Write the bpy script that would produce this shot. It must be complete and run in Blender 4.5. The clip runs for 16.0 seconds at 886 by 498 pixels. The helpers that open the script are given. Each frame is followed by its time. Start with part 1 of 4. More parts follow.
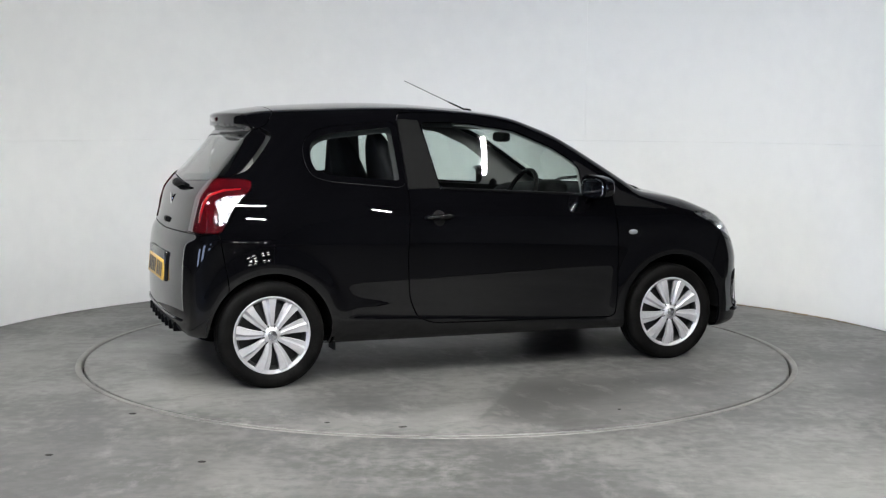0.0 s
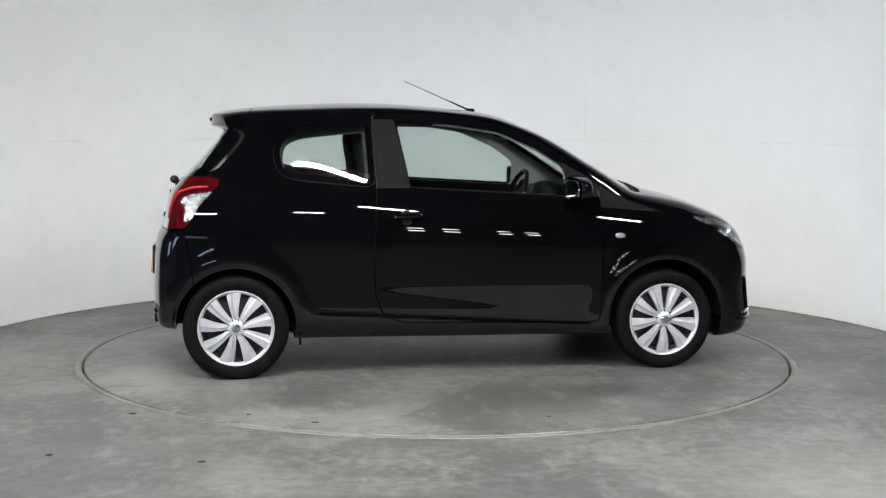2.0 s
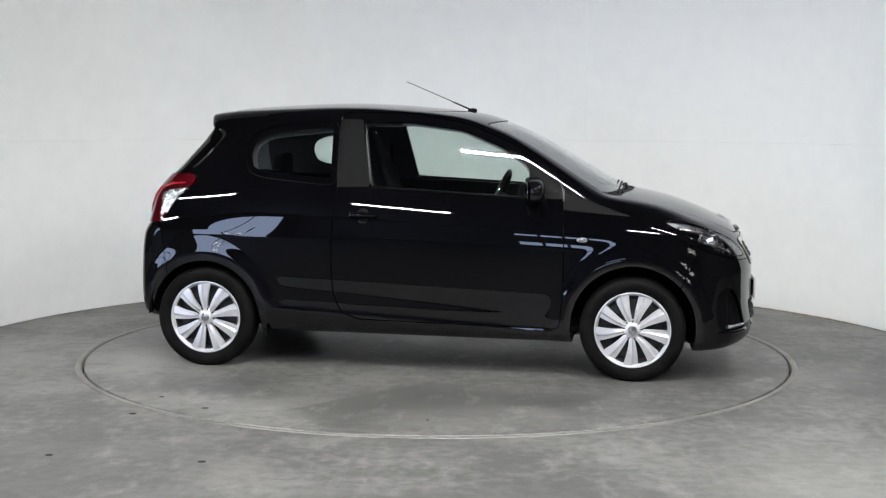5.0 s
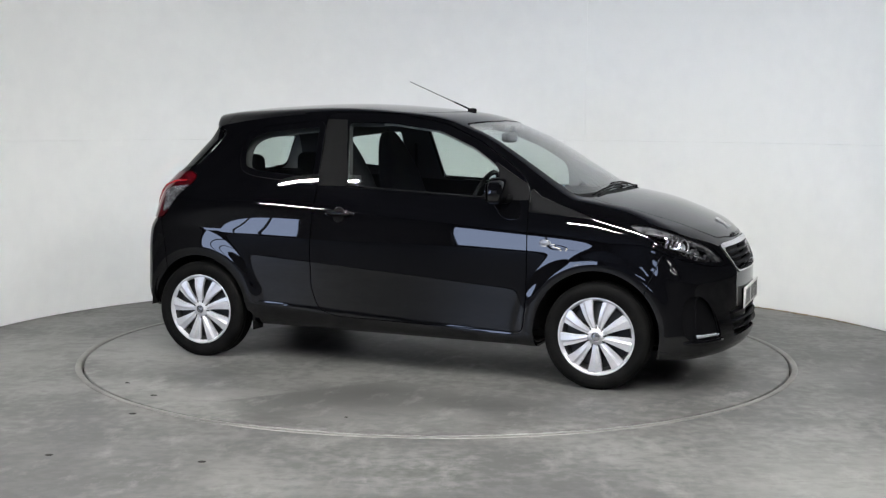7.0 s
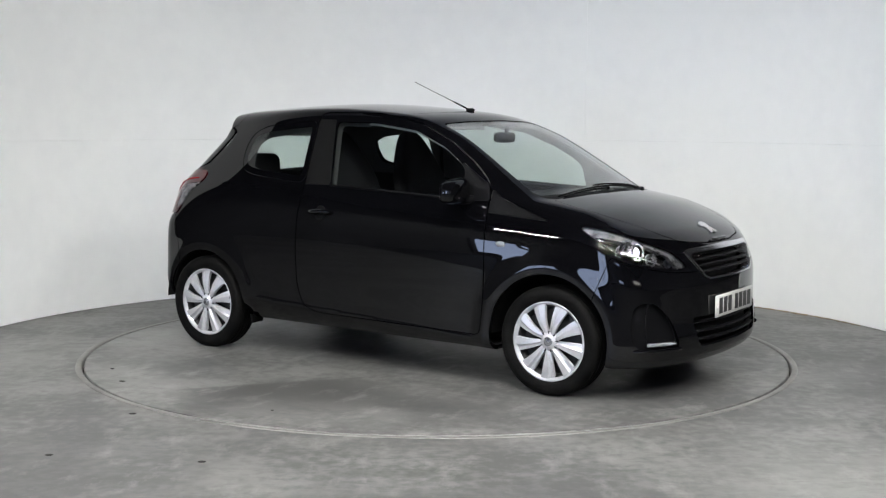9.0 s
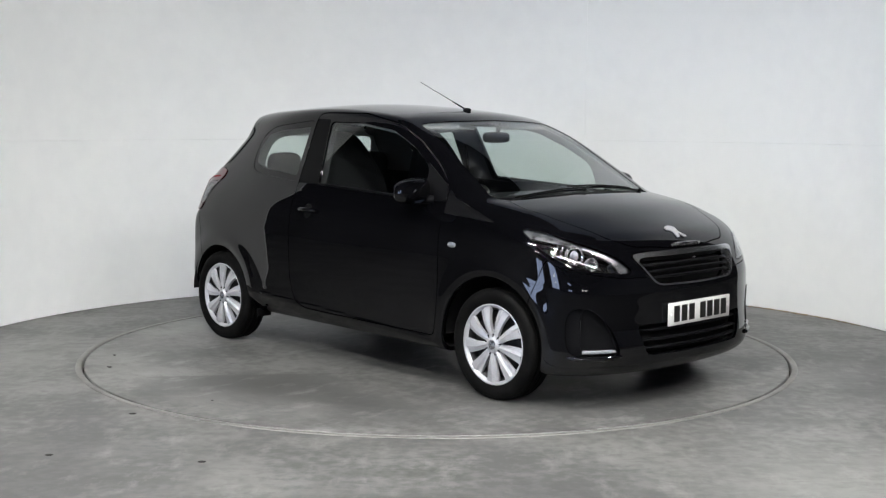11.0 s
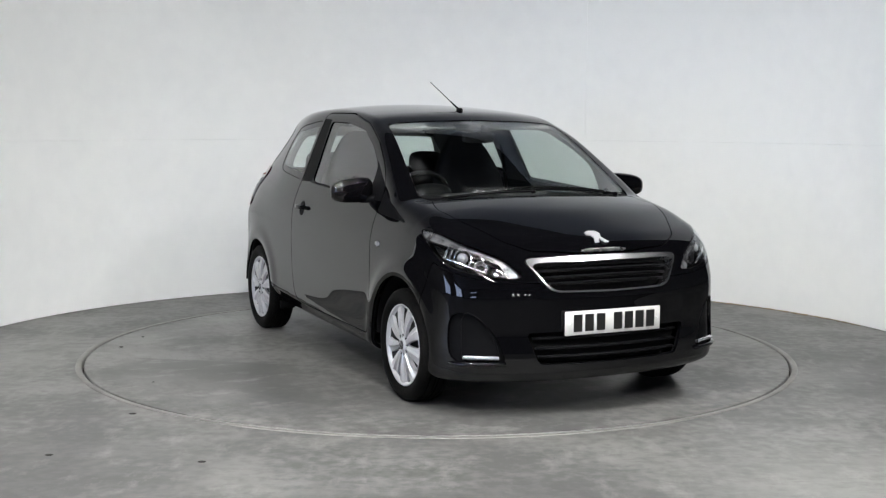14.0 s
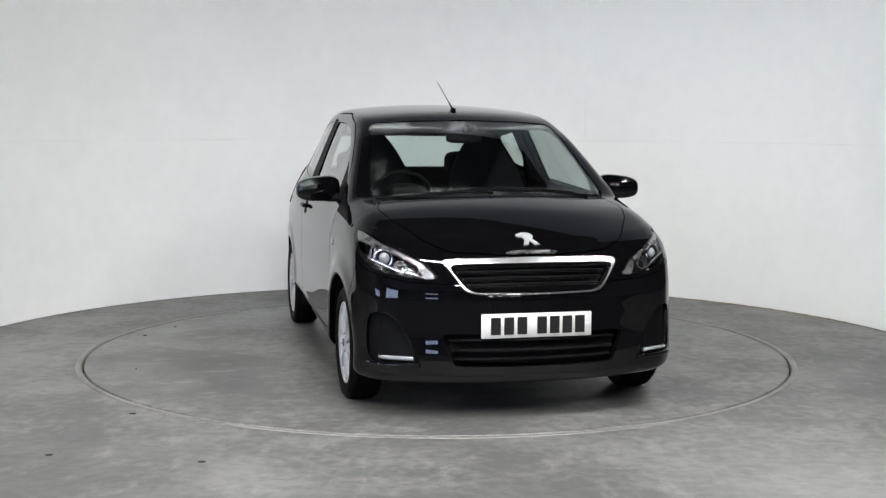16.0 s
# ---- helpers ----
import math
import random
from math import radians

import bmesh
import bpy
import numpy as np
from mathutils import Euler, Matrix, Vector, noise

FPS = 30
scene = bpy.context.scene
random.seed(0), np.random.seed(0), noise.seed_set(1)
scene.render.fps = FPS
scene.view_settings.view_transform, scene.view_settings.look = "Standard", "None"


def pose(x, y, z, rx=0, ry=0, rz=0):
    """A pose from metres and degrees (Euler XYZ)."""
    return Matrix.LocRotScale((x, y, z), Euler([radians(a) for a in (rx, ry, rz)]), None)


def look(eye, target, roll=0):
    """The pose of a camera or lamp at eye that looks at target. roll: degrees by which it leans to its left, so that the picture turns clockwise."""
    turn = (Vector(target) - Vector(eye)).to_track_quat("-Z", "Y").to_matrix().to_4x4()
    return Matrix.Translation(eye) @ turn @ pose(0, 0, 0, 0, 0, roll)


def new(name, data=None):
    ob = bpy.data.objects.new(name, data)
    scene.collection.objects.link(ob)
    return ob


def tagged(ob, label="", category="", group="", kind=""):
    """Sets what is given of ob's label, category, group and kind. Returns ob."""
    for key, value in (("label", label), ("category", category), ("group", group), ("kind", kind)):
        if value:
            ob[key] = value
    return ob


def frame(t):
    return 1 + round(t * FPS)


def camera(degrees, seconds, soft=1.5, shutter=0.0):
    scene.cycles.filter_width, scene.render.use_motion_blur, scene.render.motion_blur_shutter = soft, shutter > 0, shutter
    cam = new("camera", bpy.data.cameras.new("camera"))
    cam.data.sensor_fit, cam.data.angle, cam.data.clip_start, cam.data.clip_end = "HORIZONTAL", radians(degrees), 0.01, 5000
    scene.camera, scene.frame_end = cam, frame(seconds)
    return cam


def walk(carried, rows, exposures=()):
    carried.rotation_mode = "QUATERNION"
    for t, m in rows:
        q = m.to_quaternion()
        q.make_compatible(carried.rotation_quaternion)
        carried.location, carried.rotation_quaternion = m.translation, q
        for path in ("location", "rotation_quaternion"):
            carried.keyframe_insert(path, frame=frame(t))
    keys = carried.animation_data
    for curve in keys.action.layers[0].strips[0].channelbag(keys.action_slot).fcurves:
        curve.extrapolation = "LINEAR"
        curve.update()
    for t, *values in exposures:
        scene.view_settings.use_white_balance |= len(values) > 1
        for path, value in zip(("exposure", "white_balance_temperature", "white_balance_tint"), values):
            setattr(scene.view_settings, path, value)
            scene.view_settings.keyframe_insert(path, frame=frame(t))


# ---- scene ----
LENS, SECONDS = 40.19, 16.0
cam = camera(LENS, SECONDS, soft=1.3)
EYE = Vector((0.0, -7.1763, 1.3426))


def camera_pose():
    p, w = radians(-5.858), radians(0.262)
    ahead = Vector((math.sin(w) * math.cos(p), math.cos(w) * math.cos(p), math.sin(p)))
    return look(EYE, EYE + ahead, 0.279)


walk(cam, [(0.0, camera_pose()), (SECONDS, camera_pose())])

# ---- light ----
world = bpy.data.worlds.new("hall_air")
scene.world = world
world.use_nodes = True
world.node_tree.nodes["Background"].inputs[0].default_value = (0.50, 0.55, 0.62, 1)
world.node_tree.nodes["Background"].inputs[1].default_value = 0.05
scene.view_settings.exposure = 0.0
TUBE_POWER = 1470.0
PANEL_POWER = 8.5


# ---- materials ----
def material(name, color, rough=0.5, metal=0.0, grain=0.0, scale=40.0, bump=0.0, spread=0.0, coat=0.0, spec=0.5, second=None, patch=2.0, amount=0.5, fine=0.5, low=0.62, high=0.90):
    """A surface with grain at one scale, broad patches at another, fine relief and uneven gloss."""
    m = bpy.data.materials.new(name)
    m.use_nodes = True
    t = m.node_tree
    b = t.nodes["Principled BSDF"]
    b.inputs["Base Color"].default_value = (*color, 1)
    b.inputs["Roughness"].default_value = rough
    b.inputs["Metallic"].default_value = metal
    b.inputs["Specular IOR Level"].default_value = spec
    b.inputs["Coat Weight"].default_value = coat
    b.inputs["Coat Roughness"].default_value, b.inputs["Coat IOR"].default_value = 0.014, 1.46
    if grain or bump or second or spread:
        co = t.nodes.new("ShaderNodeTexCoord")
        n1 = t.nodes.new("ShaderNodeTexNoise")
        n1.inputs["Scale"].default_value, n1.inputs["Detail"].default_value = scale, 9
        n2 = t.nodes.new("ShaderNodeTexNoise")
        n2.inputs["Scale"].default_value, n2.inputs["Detail"].default_value = patch, 5
        for n in (n1, n2):
            t.links.new(co.outputs["Object"], n.inputs["Vector"])
        mix = t.nodes.new("ShaderNodeMix")
        mix.data_type = "RGBA"
        other = second or tuple(c * (1 - grain) for c in color)
        mix.inputs[6].default_value, mix.inputs[7].default_value = (*color, 1), (*other, 1)
        add = t.nodes.new("ShaderNodeMath")
        add.operation = "MULTIPLY_ADD"
        t.links.new(n1.outputs["Fac"], add.inputs[0])
        add.inputs[1].default_value = fine
        t.links.new(n2.outputs["Fac"], add.inputs[2])
        ramp = t.nodes.new("ShaderNodeMapRange")
        ramp.inputs[1].default_value, ramp.inputs[2].default_value = low, high
        ramp.inputs[3].default_value, ramp.inputs[4].default_value = 0.0, 2 * amount
        t.links.new(add.outputs[0], ramp.inputs[0])
        t.links.new(ramp.outputs[0], mix.inputs[0])
        t.links.new(mix.outputs[2], b.inputs["Base Color"])
        if spread:
            r = t.nodes.new("ShaderNodeMapRange")
            r.inputs[3].default_value, r.inputs[4].default_value = max(rough - spread, 0.01), rough + spread
            t.links.new(n2.outputs["Fac"], r.inputs[0])
            t.links.new(r.outputs[0], b.inputs["Roughness"])
        if bump:
            u = t.nodes.new("ShaderNodeBump")
            u.inputs["Strength"].default_value, u.inputs["Distance"].default_value = bump, 0.004
            t.links.new(n1.outputs["Fac"], u.inputs["Height"])
            t.links.new(u.outputs[0], b.inputs["Normal"])
    return m


def glass(name, tint, facing=0.07, gloss=1.0):
    m = bpy.data.materials.new(name)
    m.use_nodes = True
    t = m.node_tree
    t.nodes.remove(t.nodes["Principled BSDF"])
    a, g, mix, lw, pw, sc = (t.nodes.new("ShaderNode" + k) for k in ("BsdfTransparent", "BsdfGlossy", "MixShader", "LayerWeight", "Math", "Math"))
    a.inputs[0].default_value = (*tint, 1)
    g.inputs[0].default_value, g.inputs[1].default_value = (gloss, gloss, gloss, 1), 0.012
    lw.inputs[0].default_value = 0.5
    pw.operation, sc.operation = "POWER", "MULTIPLY_ADD"
    pw.inputs[1].default_value = 4.0
    sc.inputs[1].default_value, sc.inputs[2].default_value = 0.90, facing
    t.links.new(lw.outputs["Facing"], pw.inputs[0])
    t.links.new(pw.outputs[0], sc.inputs[0])
    t.links.new(sc.outputs[0], mix.inputs[0])
    t.links.new(a.outputs[0], mix.inputs[1])
    t.links.new(g.outputs[0], mix.inputs[2])
    t.links.new(mix.outputs[0], t.nodes["Material Output"].inputs[0])
    return m


def glow(name, color, power):
    m = bpy.data.materials.new(name)
    m.use_nodes = True
    t = m.node_tree
    t.nodes.remove(t.nodes["Principled BSDF"])
    e = t.nodes.new("ShaderNodeEmission")
    e.inputs[0].default_value, e.inputs[1].default_value = (*color, 1), power
    t.links.new(e.outputs[0], t.nodes["Material Output"].inputs[0])
    return m


PAINT = material("black_car_paint", (0.0016, 0.0016, 0.0021), 0.12, grain=0.3, scale=900, spread=0.02, coat=1.0, patch=3, spec=0.0)
PLASTIC = material("dark_grey_plastic", (0.0034, 0.0034, 0.0040), 0.5, grain=0.3, scale=600, bump=0.15, spread=0.06, spec=0.05)
GLOSS_PLASTIC = material("gloss_black_plastic", (0.006, 0.006, 0.006), 0.12, grain=0.3, scale=300, spread=0.03)
PILLAR = material("satin_pillar_film", (0.0030, 0.0030, 0.0032), 0.55, grain=0.3, scale=500, spread=0.05, spec=0.06)
RUBBER = material("tyre_rubber", (0.0018, 0.0018, 0.0018), 0.62, grain=0.4, scale=120, bump=0.3, spread=0.08, second=(0.005, 0.0048, 0.0046), patch=9, spec=0.05)
SILVER = material("silver_wheel_paint", (0.46, 0.46, 0.48), 0.32, metal=0.5, grain=0.10, scale=700, spread=0.05, patch=20)
STEEL = material("dark_wheel_steel", (0.012, 0.012, 0.013), 0.5, metal=0.2, grain=0.4, scale=90, bump=0.2)
CHROME = material("chrome", (0.82, 0.82, 0.84), 0.20, metal=1.0, grain=0.08, scale=60, spread=0.06)
FABRIC = material("dark_seat_fabric", (0.013, 0.013, 0.0145), 0.9, grain=0.4, scale=160, bump=0.05, spec=0.1)
LINING = material("light_grey_lining", (0.20, 0.20, 0.195), 0.85, grain=0.15, scale=500, bump=0.2)
DARK_LINING = material("mid_grey_lining", (0.03, 0.03, 0.031), 0.85, grain=0.15, scale=500, bump=0.2)
DARK_TRIM = material("charcoal_trim", (0.003, 0.003, 0.0032), 0.65, grain=0.3, scale=500, bump=0.2, spec=0.12)
GLASS = glass("greenish_car_glass", (0.78, 0.85, 0.82))
CLEAR = glass("clear_lamp_lens", (0.94, 0.95, 0.96), 0.05)
BRIGHT_RED = material("bright_red_lens", (0.24, 0.006, 0.010), 0.10, grain=0.5, scale=90, spread=0.03, coat=1.0)
RED_LENS = material("red_lamp_lens", (0.045, 0.0012, 0.003), 0.07, grain=0.6, scale=160, spread=0.02, coat=1.0, second=(0.022, 0.001, 0.002), patch=14)
WHITE_LENS = material("white_lamp_lens", (0.42, 0.43, 0.46), 0.10, metal=0.5, grain=0.4, scale=120, spread=0.04, coat=1.0)
LAMP_SHELL = material("lamp_shell", (0.22, 0.22, 0.23), 0.25, metal=0.7, grain=0.8, scale=30, bump=0.6, spread=0.1, patch=16, spec=0.3)
LAMP_METAL = material("lamp_reflector", (0.30, 0.30, 0.32), 0.28, metal=0.8, grain=0.8, scale=38, bump=1.0, spread=0.08, patch=20)
MIRROR = material("mirror_glass", (0.85, 0.87, 0.88), 0.02, metal=1.0)
PLATE_WHITE = material("white_plate", (0.50, 0.50, 0.485), 0.35, grain=0.06, scale=80)
PLATE_YELLOW = material("yellow_plate", (0.58, 0.37, 0.08), 0.35, grain=0.08, scale=80)
INK = material("plate_black", (0.006, 0.006, 0.006), 0.35)
CONCRETE = material("polished_concrete", (0.122, 0.1205, 0.1165), 0.46, grain=0.3, scale=17, bump=0.12, spread=0.10, second=(0.058, 0.0575, 0.0565), patch=1.6, amount=0.5, fine=1.0, low=0.86, high=1.15)
DISC_CONCRETE = material("turntable_concrete", (0.122, 0.1195, 0.115), 0.44, grain=0.3, scale=15, bump=0.12, spread=0.10, second=(0.054, 0.0535, 0.0525), patch=1.5, amount=0.5, fine=1.0, low=0.86, high=1.15)
RING_METAL = material("worn_ring_edge", (0.16, 0.156, 0.146), 0.45, metal=0.2, grain=0.3, scale=30, bump=0.2, second=(0.085, 0.082, 0.078), patch=3)
GROOVE = material("groove_dirt", (0.03, 0.028, 0.026), 0.9, grain=0.4, scale=60, bump=0.4)
WALL = material("white_wall_paint", (0.80, 0.81, 0.81), 0.55, grain=0.04, scale=8, spread=0.08, bump=0.03, second=(0.76, 0.77, 0.775), patch=0.7)
HALL = material("grey_hall_cladding", (0.06, 0.062, 0.066), 0.8, grain=0.4, scale=6, bump=0.1)
HOUSING = material("white_lamp_housing", (0.7, 0.7, 0.7), 0.5, grain=0.1, scale=50)
TUBE = glow("lamp_tube", (0.985, 0.985, 0.965), TUBE_POWER)
DAYLIGHT = glow("daylight_sheet", (0.55, 0.68, 1.0), PANEL_POWER)
PANE = glow("work_lamp_pane", (1.0, 0.98, 0.95), 45.0)
MAT_RUBBER = material("black_rubber_matting", (0.012, 0.012, 0.012), 0.8, grain=0.4, scale=40, bump=0.3, spec=0.2)
DEBRIS = material("dry_debris", (0.32, 0.24, 0.16), 0.9, grain=0.5, scale=90, bump=0.4)


def stained_or_shaded(m, spots):
    """Soft patches with ragged edges, of wear and of shade put into the colour: x, y, reach along x, reach along y,
    strength, lighter or darker colour.
    """
    t = m.node_tree
    b = t.nodes["Principled BSDF"]
    src = b.inputs["Base Color"].links[0].from_socket
    co = t.nodes.new("ShaderNodeTexCoord")
    n = t.nodes.new("ShaderNodeTexNoise")
    n.inputs["Scale"].default_value, n.inputs["Detail"].default_value, n.inputs["Roughness"].default_value = 4.5, 8, 0.62
    t.links.new(co.outputs["Object"], n.inputs["Vector"])
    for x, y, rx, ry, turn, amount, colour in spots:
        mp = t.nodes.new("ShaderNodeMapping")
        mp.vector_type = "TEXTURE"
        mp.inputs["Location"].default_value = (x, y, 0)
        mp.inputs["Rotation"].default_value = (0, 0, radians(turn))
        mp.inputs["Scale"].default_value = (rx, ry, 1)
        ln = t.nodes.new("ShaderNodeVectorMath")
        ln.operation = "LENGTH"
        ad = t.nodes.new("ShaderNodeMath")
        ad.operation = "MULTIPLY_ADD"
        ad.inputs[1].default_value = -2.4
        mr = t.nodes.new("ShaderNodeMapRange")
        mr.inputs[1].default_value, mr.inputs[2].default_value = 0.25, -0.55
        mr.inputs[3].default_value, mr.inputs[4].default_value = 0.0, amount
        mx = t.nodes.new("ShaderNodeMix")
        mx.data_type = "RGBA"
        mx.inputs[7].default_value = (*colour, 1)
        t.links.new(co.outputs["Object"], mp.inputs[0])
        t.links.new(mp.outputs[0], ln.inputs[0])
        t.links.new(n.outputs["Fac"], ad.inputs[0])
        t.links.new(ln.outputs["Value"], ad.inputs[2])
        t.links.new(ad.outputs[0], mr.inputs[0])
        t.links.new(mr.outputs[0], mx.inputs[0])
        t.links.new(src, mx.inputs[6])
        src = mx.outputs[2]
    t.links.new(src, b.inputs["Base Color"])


def water_marked(m):
    """Dried drops, in patches, on a pane of glass."""
    t = m.node_tree
    out = t.nodes["Material Output"]
    shade = out.inputs[0].links[0].from_socket
    co = t.nodes.new("ShaderNodeTexCoord")
    fine, broad = t.nodes.new("ShaderNodeTexNoise"), t.nodes.new("ShaderNodeTexNoise")
    fine.inputs["Scale"].default_value, broad.inputs["Scale"].default_value = 240, 5.5
    xyz = t.nodes.new("ShaderNodeSeparateXYZ")
    t.links.new(co.outputs["Object"], xyz.inputs[0])

    def ranged(socket, lo, hi, high=1.0):
        r = t.nodes.new("ShaderNodeMapRange")
        r.inputs[1].default_value, r.inputs[2].default_value, r.inputs[4].default_value = lo, hi, high
        t.links.new(socket, r.inputs[0])
        return r.outputs[0]

    def joined(kind, p, q):
        m2 = t.nodes.new("ShaderNodeMath")
        m2.operation = kind
        t.links.new(p, m2.inputs[0])
        t.links.new(q, m2.inputs[1])
        return m2.outputs[0]

    for n in (fine, broad):
        t.links.new(co.outputs["Object"], n.inputs["Vector"])
    band = joined("MAXIMUM", ranged(xyz.outputs[2], 1.285, 1.335), ranged(xyz.outputs[2], 1.025, 1.000, 0.8))
    band = joined("MAXIMUM", band, ranged(xyz.outputs[1], -0.48, -0.56, 0.45))
    both = joined("MULTIPLY", joined("MULTIPLY", ranged(fine.outputs["Fac"], 0.54, 0.64, 0.7), ranged(broad.outputs["Fac"], 0.46, 0.60)), band)
    d, mix = t.nodes.new("ShaderNodeBsdfDiffuse"), t.nodes.new("ShaderNodeMixShader")
    d.inputs[0].default_value = (0.75, 0.77, 0.78, 1)
    t.links.new(both, mix.inputs[0])
    t.links.new(shade, mix.inputs[1])
    t.links.new(d.outputs[0], mix.inputs[2])
    t.links.new(mix.outputs[0], out.inputs[0])


def scuffed(m, along, amount=0.30):
    """Drawn-out trowel streaks, small pale chips and dark specks on concrete."""
    t = m.node_tree
    b = t.nodes["Principled BSDF"]
    src = b.inputs["Base Color"].links[0].from_socket
    co = t.nodes.new("ShaderNodeTexCoord")

    def layer(src, stretch, turn, scale, lo, hi, colour, strength):
        mp, n, r, mx = (t.nodes.new("ShaderNode" + k) for k in ("Mapping", "TexNoise", "MapRange", "Mix"))
        mp.inputs["Rotation"].default_value, mp.inputs["Scale"].default_value = (0, 0, radians(turn)), (*stretch, 1)
        n.inputs["Scale"].default_value, n.inputs["Detail"].default_value, n.inputs["Roughness"].default_value = scale, 10, 0.68
        r.inputs[1].default_value, r.inputs[2].default_value, r.inputs[4].default_value = lo, hi, strength
        mx.data_type = "RGBA"
        mx.inputs[7].default_value = (*colour, 1)
        t.links.new(co.outputs["Object"], mp.inputs[0])
        t.links.new(mp.outputs[0], n.inputs["Vector"])
        t.links.new(n.outputs["Fac"], r.inputs[0])
        t.links.new(r.outputs[0], mx.inputs[0])
        t.links.new(src, mx.inputs[6])
        return mx.outputs[2]

    src = layer(src, (1, 2.2), along, 2.6, 0.52, 0.66, (0.046, 0.0455, 0.044), amount * 2.2)
    src = layer(src, (2.0, 1), along, 3.4, 0.54, 0.68, (0.19, 0.188, 0.181), amount * 1.8)
    src = layer(src, (1, 5), along + 25, 9.0, 0.56, 0.66, (0.040, 0.0395, 0.038), amount * 1.6)
    src = layer(src, (1, 1), 0, 30.0, 0.70, 0.74, (0.30, 0.295, 0.28), 0.6)
    src = layer(src, (1, 1), 40, 26.0, 0.71, 0.75, (0.02, 0.0195, 0.019), 0.7)
    t.links.new(src, b.inputs["Base Color"])


def damp_wedge(m, x, y, turn):
    """A dark patch with one straight ragged edge, fading away from it."""
    t = m.node_tree
    b = t.nodes["Principled BSDF"]
    src = b.inputs["Base Color"].links[0].from_socket
    co, mp, n, xyz, mx = (t.nodes.new("ShaderNode" + k) for k in ("TexCoord", "Mapping", "TexNoise", "SeparateXYZ", "Mix"))
    mp.vector_type = "TEXTURE"
    mp.inputs["Location"].default_value, mp.inputs["Rotation"].default_value = (x, y, 0), (0, 0, radians(turn))
    n.inputs["Scale"].default_value, n.inputs["Detail"].default_value = 9, 8
    t.links.new(co.outputs["Object"], mp.inputs[0])
    t.links.new(mp.outputs[0], xyz.inputs[0])
    t.links.new(co.outputs["Object"], n.inputs["Vector"])

    def ranged(axis, ragged, lo, hi):
        a, r = t.nodes.new("ShaderNodeMath"), t.nodes.new("ShaderNodeMapRange")
        a.operation, a.inputs[1].default_value = "MULTIPLY_ADD", ragged
        t.links.new(n.outputs["Fac"], a.inputs[0])
        t.links.new(xyz.outputs[axis], a.inputs[2])
        r.inputs[1].default_value, r.inputs[2].default_value = lo + ragged / 2, hi + ragged / 2
        t.links.new(a.outputs[0], r.inputs[0])
        return r.outputs[0]

    mask = None
    for axis, ragged, lo, hi in ((1, 0.05, 0.0, -0.02), (1, 0.9, -1.0, -0.25), (0, 0.3, -0.10, 0.05), (0, 0.6, 1.15, 0.75)):
        r = ranged(axis, ragged, lo, hi)
        if mask:
            p = t.nodes.new("ShaderNodeMath")
            p.operation = "MULTIPLY"
            t.links.new(mask, p.inputs[0])
            t.links.new(r, p.inputs[1])
            r = p.outputs[0]
        mask = r
    k = t.nodes.new("ShaderNodeMath")
    k.operation, k.inputs[1].default_value = "MULTIPLY", 0.95
    t.links.new(mask, k.inputs[0])
    mx.data_type = "RGBA"
    mx.inputs[7].default_value = (0.050, 0.049, 0.047, 1)
    t.links.new(k.outputs[0], mx.inputs[0])
    t.links.new(src, mx.inputs[6])
    t.links.new(mx.outputs[2], b.inputs["Base Color"])


SCREEN_GLASS = glass("windscreen_glass", (0.78, 0.85, 0.82))
water_marked(SCREEN_GLASS)
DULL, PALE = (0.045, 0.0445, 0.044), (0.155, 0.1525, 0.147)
# the DULL patch at 0, 0 is the car's shade, painted into the disc
stained_or_shaded(DISC_CONCRETE, [(0.55, -1.35, 0.75, 0.32, 8, 0.75, DULL), (-0.9, -1.35, 0.5, 0.25, -20, 0.5, DULL), (1.45, -0.2, 0.35, 0.6, 0, 0.55, DULL), (-0.1, -1.62, 1.0, 0.20, 0, 0.6, PALE),
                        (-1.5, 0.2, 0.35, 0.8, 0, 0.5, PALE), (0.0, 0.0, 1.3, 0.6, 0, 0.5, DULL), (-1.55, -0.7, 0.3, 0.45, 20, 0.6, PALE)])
stained_or_shaded(CONCRETE, [(-1.7, -2.6, 0.8, 0.5, 20, 0.55, DULL), (1.9, -2.6, 0.7, 0.35, -10, 0.5, PALE), (2.5, -0.9, 0.4, 0.8, 0, 0.5, DULL), (-2.5, -0.4, 0.4, 0.7, 0, 0.5, PALE),
                   (0.4, -3.0, 0.9, 0.25, 0, 0.5, DULL), (0.6, 2.5, 1.5, 0.25, 0, 0.4, PALE)])
damp_wedge(DISC_CONCRETE, -0.45, -1.67, 53)
scuffed(DISC_CONCRETE, 15, 0.36)
scuffed(CONCRETE, -10, 0.34)


# ---- mesh helpers ----
def part(name, bm, mat, parent=None, label="", smooth=True):
    me = bpy.data.meshes.new(name)
    bm.to_mesh(me)
    bm.free()
    me.materials.append(mat)
    me.shade_smooth() if smooth else None
    ob = new(name, me)
    ob.parent = parent
    if label:
        ob["label"] = label
    return ob


